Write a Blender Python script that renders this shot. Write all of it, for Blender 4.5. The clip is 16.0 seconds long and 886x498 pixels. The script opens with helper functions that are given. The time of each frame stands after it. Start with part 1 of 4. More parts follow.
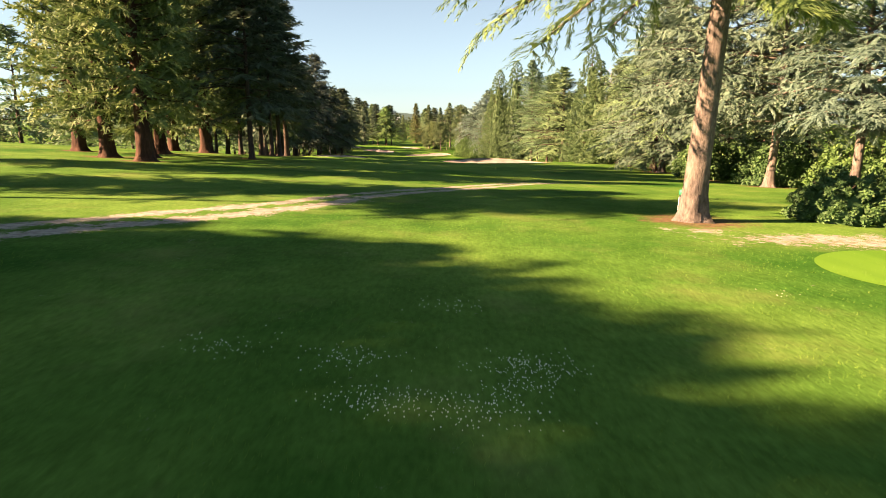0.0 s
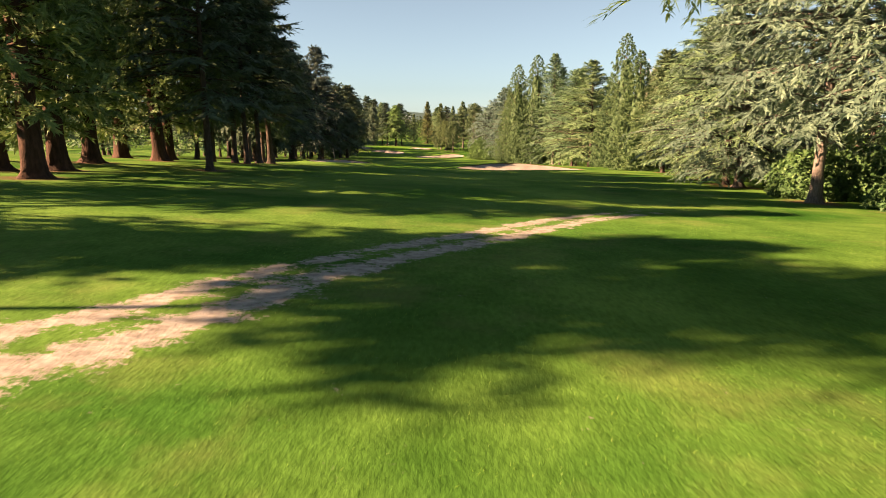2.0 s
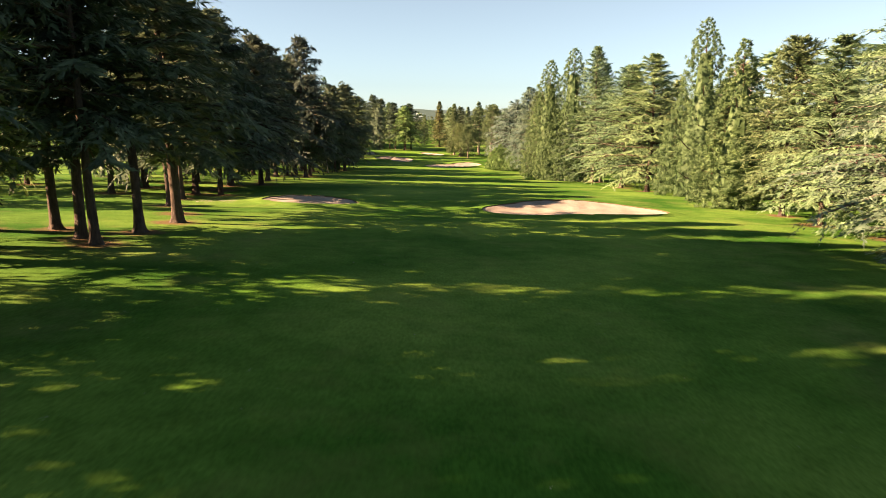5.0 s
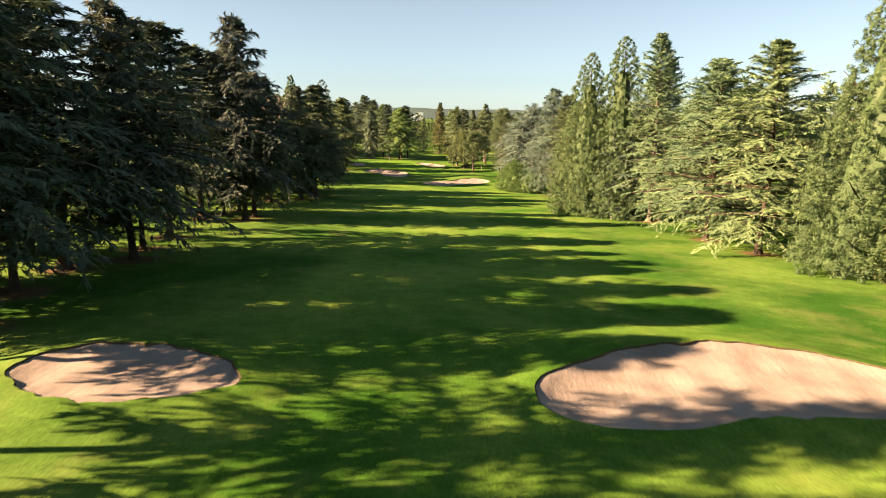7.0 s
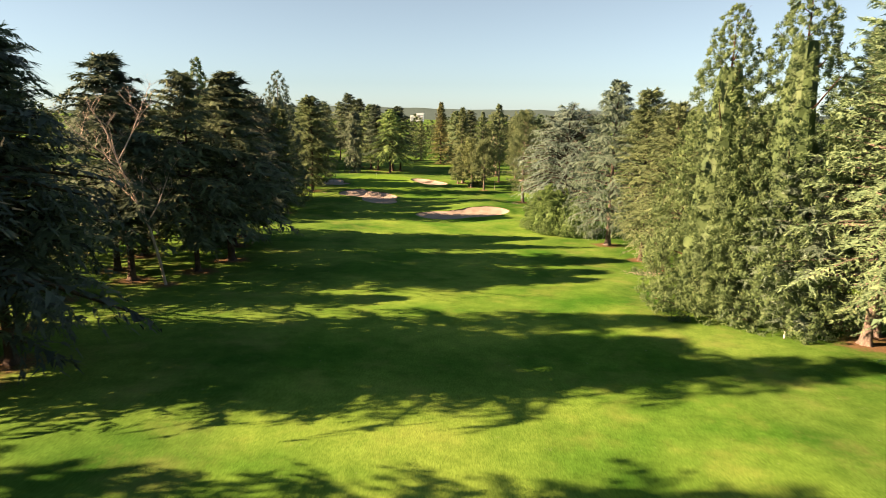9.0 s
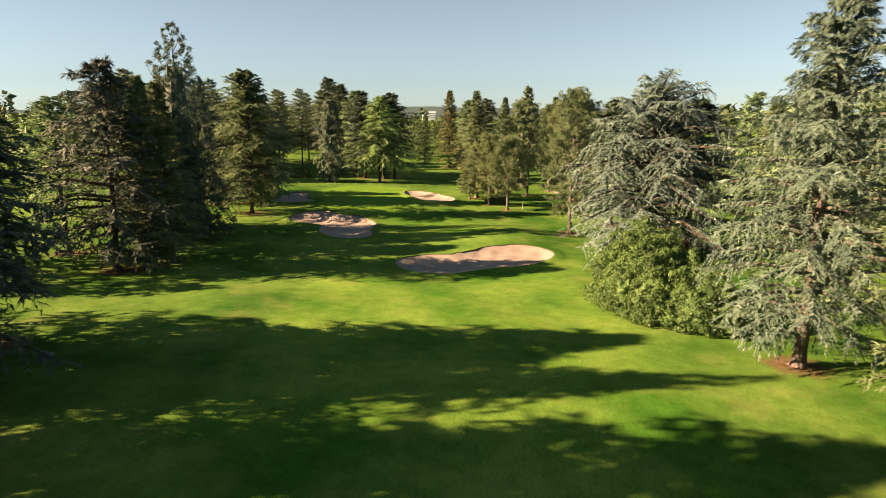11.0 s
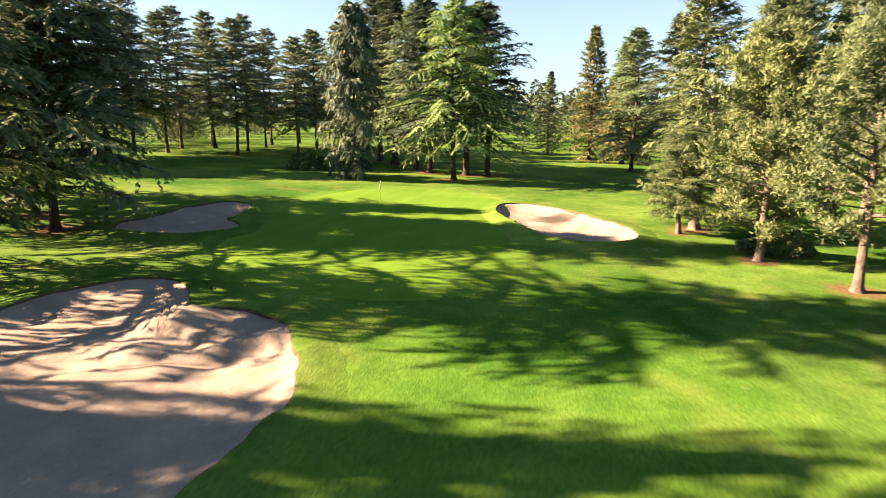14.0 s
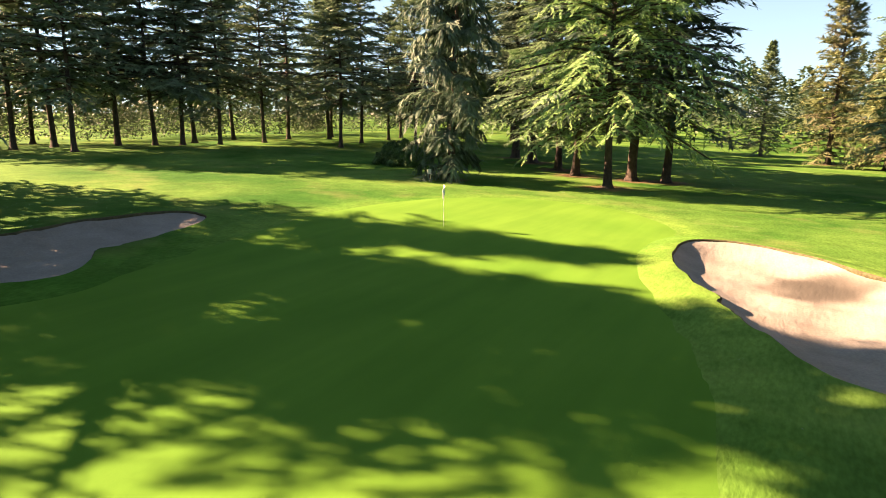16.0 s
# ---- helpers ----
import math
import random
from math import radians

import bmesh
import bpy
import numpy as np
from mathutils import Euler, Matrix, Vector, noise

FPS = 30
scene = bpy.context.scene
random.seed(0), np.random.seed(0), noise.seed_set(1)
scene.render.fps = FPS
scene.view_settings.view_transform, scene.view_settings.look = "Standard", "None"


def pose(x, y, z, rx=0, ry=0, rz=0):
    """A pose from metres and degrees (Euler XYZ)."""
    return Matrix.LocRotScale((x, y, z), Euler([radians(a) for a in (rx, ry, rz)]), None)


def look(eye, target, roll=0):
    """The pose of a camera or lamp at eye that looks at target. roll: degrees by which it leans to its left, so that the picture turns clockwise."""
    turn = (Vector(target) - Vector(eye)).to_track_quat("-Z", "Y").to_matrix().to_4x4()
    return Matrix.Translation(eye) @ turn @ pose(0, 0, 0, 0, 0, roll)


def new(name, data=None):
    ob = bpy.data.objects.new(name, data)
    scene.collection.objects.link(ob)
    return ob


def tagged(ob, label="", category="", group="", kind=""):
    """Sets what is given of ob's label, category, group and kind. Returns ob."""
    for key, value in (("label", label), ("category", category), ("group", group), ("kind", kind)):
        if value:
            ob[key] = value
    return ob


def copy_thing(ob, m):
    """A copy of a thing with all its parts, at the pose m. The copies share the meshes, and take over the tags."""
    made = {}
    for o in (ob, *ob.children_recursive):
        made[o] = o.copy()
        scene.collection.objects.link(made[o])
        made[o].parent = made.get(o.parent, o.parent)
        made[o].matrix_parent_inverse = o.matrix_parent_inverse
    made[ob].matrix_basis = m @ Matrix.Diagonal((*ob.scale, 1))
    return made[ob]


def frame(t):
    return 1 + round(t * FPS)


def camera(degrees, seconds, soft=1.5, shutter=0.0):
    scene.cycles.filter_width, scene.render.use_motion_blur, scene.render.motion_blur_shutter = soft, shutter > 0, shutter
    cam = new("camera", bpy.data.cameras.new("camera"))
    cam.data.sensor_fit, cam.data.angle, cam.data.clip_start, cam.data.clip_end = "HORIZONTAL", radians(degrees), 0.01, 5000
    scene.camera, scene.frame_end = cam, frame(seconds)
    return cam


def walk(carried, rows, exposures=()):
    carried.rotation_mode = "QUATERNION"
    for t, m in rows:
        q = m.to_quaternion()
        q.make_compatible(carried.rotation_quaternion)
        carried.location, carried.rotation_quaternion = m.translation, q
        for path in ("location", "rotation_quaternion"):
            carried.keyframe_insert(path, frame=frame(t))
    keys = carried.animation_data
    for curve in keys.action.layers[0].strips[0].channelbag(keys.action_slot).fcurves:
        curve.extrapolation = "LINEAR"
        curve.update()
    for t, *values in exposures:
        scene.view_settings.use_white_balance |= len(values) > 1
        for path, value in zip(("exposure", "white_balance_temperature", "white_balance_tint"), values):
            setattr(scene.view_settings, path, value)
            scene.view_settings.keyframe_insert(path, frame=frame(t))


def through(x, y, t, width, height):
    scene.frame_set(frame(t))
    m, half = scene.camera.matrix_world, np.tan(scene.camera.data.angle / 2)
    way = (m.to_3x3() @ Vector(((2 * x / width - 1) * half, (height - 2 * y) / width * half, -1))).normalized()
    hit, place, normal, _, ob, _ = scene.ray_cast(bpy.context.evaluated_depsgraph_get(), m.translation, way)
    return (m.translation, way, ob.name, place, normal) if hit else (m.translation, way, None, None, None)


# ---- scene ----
cam = camera(70.4, 16.0, 0.9, 0.15)
METRES, EYE, TILT, LEAN, TURN = 330.0, 4.0, -12.0, 0.0, 0.0
EXPOSURE = 2.77
ROWS = [
    (0.0, 0.0, 0.0, 0.0, -0.0, 0.0, -0.0),
    (0.5, -0.0004, 0.0119, 0.0025, 0.22, -0.01, -0.08),
    (1.0, -0.0008, 0.0247, 0.0051, 0.44, -0.03, -0.17),
    (1.5, -0.0012, 0.038, 0.0078, 0.71, -0.05, -0.25),
    (2.0, -0.0017, 0.0518, 0.0107, 1.0, -0.06, -0.31),
    (2.5, -0.0024, 0.0658, 0.0137, 1.27, -0.06, -0.36),
    (3.0, -0.003, 0.0801, 0.0172, 1.56, -0.09, -0.45),
    (3.5, -0.0036, 0.0945, 0.0213, 1.86, -0.14, -0.52),
    (4.0, -0.0044, 0.1101, 0.0262, 1.98, -0.22, -0.52),
    (6.5, -0.0096, 0.241, 0.0637, 2.07, -0.48, -0.81),
    (7.0, -0.0109, 0.2778, 0.073, 2.09, -0.52, -0.82),
    (7.5, -0.0125, 0.3184, 0.0825, 2.14, -0.51, -0.79),
    (8.0, -0.0142, 0.3606, 0.0926, 2.17, -0.53, -0.8),
    (8.5, -0.0158, 0.4033, 0.1019, 2.16, -0.55, -0.79),
    (9.0, -0.0177, 0.4467, 0.1106, 2.22, -0.53, -0.83),
    (11.5, -0.0192, 0.6664, 0.1422, 4.51, -0.62, -1.0),
    (12.0, -0.0207, 0.7109, 0.1456, 5.78, -0.69, -1.26),
    (12.5, -0.0238, 0.7554, 0.1484, 7.39, -0.75, -1.67),
    (13.0, -0.0293, 0.8003, 0.1525, 9.31, -0.8, -2.1),
    (13.5, -0.0359, 0.8441, 0.1572, 11.43, -0.84, -2.42),
    (14.0, -0.045, 0.8892, 0.163, 14.13, -0.81, -3.05),
    (14.5, -0.0539, 0.925, 0.1676, 17.46, -0.81, -3.74),
    (15.0, -0.0583, 0.9472, 0.1696, 21.03, -1.04, -4.4),
    (15.5, -0.0589, 0.9629, 0.1708, 25.2, -1.38, -5.31),
    (16.0, -0.0593, 0.9786, 0.1725, 30.07, -1.82, -6.3),
]
walk(cam, [(t, pose(0, 0, EYE, TILT, LEAN, TURN) @ pose(METRES * x, METRES * y, METRES * z, 90 + pitch, roll, yaw)) for t, x, y, z, yaw, pitch, roll in ROWS],
     exposures=[(t, EXPOSURE + e, 7850 if t < 13.5 else 7300, 15) for t, e in ((0.0, 0.3), (0.9, 0.06), (2.0, -0.02), (2.5, 0.22), (4.0, 0.25), (7.0, 0.1), (9.0, 0.0), (12.0, -0.3), (13.0, 0.07), (14.0, 0.5), (16.0, 0.58))])

# ---- light: a low sun from the left, a little behind, and a clear sky ----
SUN_AZIMUTH, SUN_HEIGHT = -101.0, 25.5  # degrees clockwise from +y, and above the horizon
world = bpy.data.worlds.new("sky")
scene.world = world
world.use_nodes = True
wn = world.node_tree
sky = wn.nodes.new("ShaderNodeTexSky")
sky.sky_type, sky.sun_disc = "NISHITA", False
sky.sun_elevation, sky.sun_rotation = radians(SUN_HEIGHT), radians(SUN_AZIMUTH)
sky.air_density, sky.dust_density, sky.ozone_density = 0.8, 0.15, 3.0
wn.nodes["Background"].inputs["Strength"].default_value = 0.0232
# morning haze takes much of the colour out of the sky
haze = wn.nodes.new("ShaderNodeHueSaturation")
haze.inputs["Saturation"].default_value = 0.5
wn.links.new(sky.outputs[0], haze.inputs["Color"])
cool = wn.nodes.new("ShaderNodeMix")
cool.data_type, cool.blend_type = "RGBA", "MULTIPLY"
cool.inputs[0].default_value, cool.inputs[7].default_value = 1.0, (0.73, 0.94, 1.07, 1)
wn.links.new(haze.outputs[0], cool.inputs[6])
wn.links.new(cool.outputs[2], wn.nodes["Background"].inputs["Color"])

sun = new("sun", bpy.data.lights.new("sun", "SUN"))
sun.data.energy, sun.data.angle, sun.data.color = 5.0, radians(0.6), (1.0, 0.66, 0.44)
az, el = radians(SUN_AZIMUTH), radians(SUN_HEIGHT)
toward = Vector((math.sin(az) * math.cos(el), math.cos(az) * math.cos(el), math.sin(el)))
sun.matrix_world = look(toward * 100, (0, 0, 0))


# ---- materials ----
def material(name, rough=0.8, spec=0.3):
    m = bpy.data.materials.new(name)
    m.use_nodes = True
    b = m.node_tree.nodes["Principled BSDF"]
    b.inputs["Roughness"].default_value = rough
    b.inputs["Specular IOR Level"].default_value = spec
    return m, m.node_tree.nodes, m.node_tree.links, b


def noise_node(n, l, scale, detail=4.0, stretch=None, rough=0.55):
    tc = n.new("ShaderNodeTexCoord")
    t = n.new("ShaderNodeTexNoise")
    t.inputs["Scale"].default_value, t.inputs["Detail"].default_value = scale, detail
    t.inputs["Roughness"].default_value = rough
    if stretch:
        mp = n.new("ShaderNodeMapping")
        mp.inputs["Scale"].default_value = stretch
        l.new(tc.outputs["Object"], mp.inputs["Vector"])
        l.new(mp.outputs[0], t.inputs["Vector"])
    else:
        l.new(tc.outputs["Object"], t.inputs["Vector"])
    return t.outputs["Fac"]


def ramp(n, l, src, stops):
    r = n.new("ShaderNodeValToRGB")
    while len(r.color_ramp.elements) < len(stops):
        r.color_ramp.elements.new(0.5)
    for e, (p, c) in zip(r.color_ramp.elements, stops):
        e.position, e.color = p, (*c, 1)
    l.new(src, r.inputs[0])
    return r.outputs[0]


def mix(n, l, fac, a, b, kind="MIX"):
    x = n.new("ShaderNodeMix")
    x.data_type, x.blend_type = "RGBA", kind
    for sock, v in ((x.inputs[0], fac), (x.inputs[6], a), (x.inputs[7], b)):
        if isinstance(v, bpy.types.NodeSocket):
            l.new(v, sock)
        elif isinstance(v, tuple):
            sock.default_value = (*v, 1)
        else:
            sock.default_value = v
    return x.outputs[2]


def maths(n, l, op, a, b=0.0, clamp=False):
    x = n.new("ShaderNodeMath")
    x.operation, x.use_clamp = op, clamp
    for sock, v in ((x.inputs[0], a), (x.inputs[1], b)):
        if isinstance(v, bpy.types.NodeSocket):
            l.new(v, sock)
        else:
            sock.default_value = v
    return x.outputs[0]


def bump(n, l, b, height, strength, distance):
    x = n.new("ShaderNodeBump")
    x.inputs["Strength"].default_value, x.inputs["Distance"].default_value = strength, distance
    l.new(height, x.inputs["Height"])
    l.new(x.outputs[0], b.inputs["Normal"])


def grass_colour(n, l, dark, light, dry):
    """Turf: broad patches, mid mottling and blade-sized grain."""
    broad = ramp(n, l, noise_node(n, l, 0.09, 3), [(0.35, dark), (0.65, light)])
    mid = ramp(n, l, noise_node(n, l, 0.8, 4), [(0.3, (0.78, 0.82, 0.76)), (0.7, (1.16, 1.12, 1.12))])
    fine = ramp(n, l, noise_node(n, l, 9.0, 5, (1, 0.35, 1)), [(0.3, (0.74, 0.78, 0.7)), (0.7, (1.2, 1.17, 1.2))])
    c = mix(n, l, 1.0, broad, mid, "MULTIPLY")
    c = mix(n, l, 1.0, c, fine, "MULTIPLY")
    d = ramp(n, l, noise_node(n, l, 0.21, 5, None, 0.65), [(0.52, (0, 0, 0)), (0.78, (0.4, 0.4, 0.4))])
    return mix(n, l, d, c, dry)


def ground_material():
    m, n, l, b = material("turf", 1.0, 0.03)
    at = n.new("ShaderNodeAttribute")
    at.attribute_name = "cover"
    sep = n.new("ShaderNodeSeparateColor")
    l.new(at.outputs["Color"], sep.inputs[0])
    dirt, litter, mown = sep.outputs[0], sep.outputs[1], sep.outputs[2]
    rough_c = grass_colour(n, l, (0.0243, 0.0896, 0.0129), (0.0937, 0.1825, 0.0374), (0.2009, 0.2001, 0.0819))
    fair_c = grass_colour(n, l, (0.0351, 0.1200, 0.0152), (0.1121, 0.2097, 0.0398), (0.1925, 0.2241, 0.0644))
    c = mix(n, l, mown, rough_c, fair_c)
    rag = noise_node(n, l, 1.1, 8, None, 0.75)
    d1 = maths(n, l, "ADD", dirt, maths(n, l, "MULTIPLY", maths(n, l, "SUBTRACT", rag, 0.5), 2.3))
    d1 = maths(n, l, "ADD", d1, maths(n, l, "MULTIPLY", maths(n, l, "SUBTRACT", noise_node(n, l, 5.5, 6, None, 0.8), 0.5), 1.5))
    d1 = ramp(n, l, d1, [(0.44, (0, 0, 0)), (0.64, (1, 1, 1))])
    dc = ramp(n, l, noise_node(n, l, 3.0, 6), [(0.3, (0.1550, 0.1409, 0.1233)), (0.7, (0.3312, 0.3171, 0.2889))])
    c = mix(n, l, d1, c, dc)
    d2 = maths(n, l, "ADD", litter, maths(n, l, "MULTIPLY", maths(n, l, "SUBTRACT", rag, 0.5), 1.2))
    d2 = ramp(n, l, d2, [(0.4, (0, 0, 0)), (0.75, (0.9, 0.9, 0.9))])
    lc = ramp(n, l, noise_node(n, l, 5.0, 6), [(0.3, (0.0689, 0.0446, 0.0292)), (0.7, (0.1620, 0.1013, 0.0648))])
    c = mix(n, l, d2, c, lc)
    l.new(c, b.inputs["Base Color"])
    h = maths(n, l, "ADD", noise_node(n, l, 14.0, 5, (1, 0.4, 1)), maths(n, l, "MULTIPLY", noise_node(n, l, 1.6, 4), 2.0))
    bump(n, l, b, h, 0.32, 0.06)
    return m


def green_material():
    m, n, l, b = material("putting_turf", 0.95, 0.05)
    c = mix(n, l, noise_node(n, l, 0.16, 4), (0.0492, 0.1439, 0.0139), (0.1117, 0.2224, 0.0298))
    st = ramp(n, l, noise_node(n, l, 0.9, 3, (1, 0.12, 1)), [(0.35, (0.9, 0.92, 0.9)), (0.65, (1.08, 1.06, 1.05))])
    c = mix(n, l, 1.0, c, st, "MULTIPLY")
    l.new(c, b.inputs["Base Color"])
    bump(n, l, b, noise_node(n, l, 25.0, 3), 0.2, 0.02)
    return m


def sand_material():
    m, n, l, b = material("sand", 0.95, 0.1)
    c = ramp(n, l, noise_node(n, l, 0.5, 6, None, 0.65), [(0.3, (0.1930, 0.1740, 0.1506)), (0.5, (0.2370, 0.2196, 0.1962)), (0.72, (0.2743, 0.2569, 0.2317))])
    f = ramp(n, l, noise_node(n, l, 12.0, 4), [(0.3, (0.85, 0.85, 0.85)), (0.7, (1.08, 1.08, 1.08))])
    c = mix(n, l, 1.0, c, f, "MULTIPLY")
    at = n.new("ShaderNodeAttribute")
    at.attribute_name = "damp"
    c = mix(n, l, at.outputs["Fac"], c, (0.0486, 0.0467, 0.0413))
    l.new(c, b.inputs["Base Color"])
    h = maths(n, l, "ADD", noise_node(n, l, 3.0, 5, (1, 0.3, 1)), maths(n, l, "MULTIPLY", noise_node(n, l, 18.0, 3), 0.3))
    bump(n, l, b, h, 0.5, 0.07)
    return m


def leaf_material(name, dark, light, tip, through=0.22, browned=None):
    """Needles or leaves: every spray has its own shade, with some light passing through."""
    m, n, l, b = material(name, 0.65, 0.25)
    g = n.new("ShaderNodeNewGeometry")
    dark, tip = tuple(.35 * a_ + .65 * b_ for a_, b_ in zip(light, dark)), tuple(.45 * a_ + .55 * b_ for a_, b_ in zip(light, tip))
    c = ramp(n, l, g.outputs["Random Per Island"], [(0.0, dark), (0.7, light), (1.0, tip)])
    big = ramp(n, l, noise_node(n, l, 0.45, 3), [(0.32, (0.66, 0.70, 0.70)), (0.68, (1.28, 1.22, 1.12))])
    c = mix(n, l, 1.0, c, big, "MULTIPLY")
    oi = n.new("ShaderNodeObjectInfo")
    own = ramp(n, l, oi.outputs["Random"], [(0.0, (0.94, 1.0, 1.08)), (1.0, (1.32, 1.24, 1.08))])
    c = mix(n, l, 1.0, c, own, "MULTIPLY")
    if browned:
        c = mix(n, l, ramp(n, l, noise_node(n, l, 0.3, 4), [(0.5, (0, 0, 0)), (0.62, (0.8, 0.8, 0.8))]), c, browned)
    l.new(c, b.inputs["Base Color"])
    tr = n.new("ShaderNodeBsdfTranslucent")
    l.new(c, tr.inputs["Color"])
    ms = n.new("ShaderNodeMixShader")
    ms.inputs[0].default_value = through
    l.new(b.outputs[0], ms.inputs[1])
    l.new(tr.outputs[0], ms.inputs[2])
    l.new(ms.outputs[0], n["Material Output"].inputs["Surface"])
    return m


def bark_material(name, dark, light, scale=6.0):
    m, n, l, b = material(name, 0.9, 0.15)
    v = noise_node(n, l, scale, 7, (1, 1, 0.30), 0.7)
    c = ramp(n, l, v, [(0.3, dark), (0.68, light)])
    c = mix(n, l, 1.0, c, ramp(n, l, noise_node(n, l, 0.9, 4), [(0.35, (0.7, 0.7, 0.72)), (0.65, (1.2, 1.15, 1.1))]), "MULTIPLY")
    l.new(c, b.inputs["Base Color"])
    bump(n, l, b, v, 1.0, 0.10)
    return m


def plain_material(name, colour, rough=0.5, spec=0.5, wear=0.12):
    m, n, l, b = material(name, rough, spec)
    w = ramp(n, l, noise_node(n, l, 7.0, 5), [(0.3, tuple(v * (1 - wear) for v in colour)), (0.7, tuple(min(1, v * (1 + wear)) for v in colour))])
    l.new(w, b.inputs["Base Color"])
    return m


SOIL = plain_material("root_mat_soil", (0.070, 0.066, 0.037), 0.95, 0.1, 0.45)
TURF, GREEN, SAND = ground_material(), green_material(), sand_material()
BARK = bark_material("cedar_bark", (0.028, 0.023, 0.020), (0.090, 0.073, 0.062))
BARK_PALE = bark_material("pale_cedar_bark", (0.050, 0.046, 0.042), (0.200, 0.182, 0.165), 9.0)
BARK_RED = bark_material("sequoia_bark", (0.022, 0.013, 0.010), (0.078, 0.044, 0.031), 4.0)
BARK_WHITE = bark_material("bleached_wood", (0.20, 0.185, 0.17), (0.52, 0.49, 0.45), 8.0)
# next three: darker needle copies, the trees' shade side put into the colour
NEEDLE_DARK = leaf_material("dark_shaded_cedar_needles", (0.0258, 0.0496, 0.0347), (0.0594, 0.0991, 0.0662), (0.1141, 0.1678, 0.1119), 0.22)
NEEDLE_GREY_SHADED = leaf_material("shaded_grey_cedar_needles", (0.0220, 0.0365, 0.0296), (0.0496, 0.0742, 0.0593), (0.0937, 0.1283, 0.1027), 0.2)
NEEDLE_MID = leaf_material("shaded_cedar_needles", (0.0335, 0.0669, 0.0355), (0.0786, 0.1338, 0.0711), (0.1420, 0.2052, 0.1159), 0.2)
NEEDLE_GROVE = leaf_material("grove_sequoia_foliage", (0.0520, 0.0978, 0.0390), (0.1188, 0.1842, 0.0705), (0.2042, 0.2726, 0.1112), 0.25)
NEEDLE_WEEP = leaf_material("weeping_cedar_needles", (0.0353, 0.0677, 0.0519), (0.0779, 0.1297, 0.1001), (0.1439, 0.2087, 0.1650), 0.2)
NEEDLE_TEE = leaf_material("tee_cedar_needles", (0.0415, 0.0884, 0.0352), (0.0942, 0.1696, 0.0705), (0.1636, 0.2527, 0.1159), 0.25)
NEEDLE_GREEN = leaf_material("green_cedar_needles", (0.0523, 0.1049, 0.0594), (0.1267, 0.2188, 0.1241), (0.2213, 0.3146, 0.1933))
NEEDLE_ROW = leaf_material("mid_cedar_needles", (0.0446, 0.0827, 0.0519), (0.1039, 0.1654, 0.1001), (0.1856, 0.2557, 0.1576), 0.22)
NEEDLE_BRIGHT = leaf_material("bright_cedar_needles", (0.0701, 0.1523, 0.0509), (0.1598, 0.2919, 0.1252), (0.2651, 0.4145, 0.2039), 0.28)
NEEDLE_GREY = leaf_material("grey_cedar_needles", (0.0475, 0.0842, 0.0647), (0.1054, 0.1716, 0.1324), (0.1894, 0.2731, 0.2192))
NEEDLE_BLUE = leaf_material("blue_cedar_needles", (0.0475, 0.0843, 0.0784), (0.1152, 0.1865, 0.1732), (0.2051, 0.2999, 0.2819))
NEEDLE_SEQUOIA = leaf_material("sequoia_foliage", (0.0318, 0.0694, 0.0301), (0.0752, 0.1336, 0.0567), (0.1336, 0.1988, 0.0918))
NEEDLE_PINE = leaf_material("pine_needles", (0.0446, 0.0790, 0.0427), (0.0965, 0.1504, 0.0779), (0.1717, 0.2397, 0.1298))
NEEDLE_BROWN = leaf_material("browning_needles", (0.0475, 0.0718, 0.0313), (0.1064, 0.1380, 0.0589), (0.1805, 0.1978, 0.0920), 0.25, (0.0912, 0.0810, 0.0478))
LEAF_LAUREL = leaf_material("laurel_leaves", (0.0222, 0.0583, 0.0212), (0.0569, 0.1236, 0.0405), (0.1305, 0.2120, 0.0821), 0.15)
WOODS = leaf_material("far_wood_leaves", (0.022, 0.044, 0.024), (0.046, 0.080, 0.042), (0.084, 0.124, 0.064))

# ---- the lie of the land ----
KEY_Y = (-80, 0, 28, 50, 75, 100, 123, 150, 184, 220, 250, 290, 320, 340, 360, 420, 600)
KEY_Z = (.3, 0, -.2, -1.0, -2.0, -3.3, -4.8, -6.2, -8.6, -10.6, -12.3, -13.9, -13.7, -13.5, -13.4, -14.2, -14.6)
MOUNDS = [  # x, y, spread along x and y, height
    (-1.7, 309.6, 5.0, 5.0, 0.9),
    # banked backs and lowered fronts of the bunkers
    (9.0, 130.5, 8.0, 3.0, 0.7), (5.0, 118.5, 9.0, 3.5, -0.4), (-20.5, 126.6, 5.0, 3.0, 0.5),
    (-1.5, 300.5, 8.0, 3.6, 0.75), (-9.0, 285.5, 8.0, 4.5, -0.6), (-35.0, 324.5, 6.0, 3.0, 0.4),
]
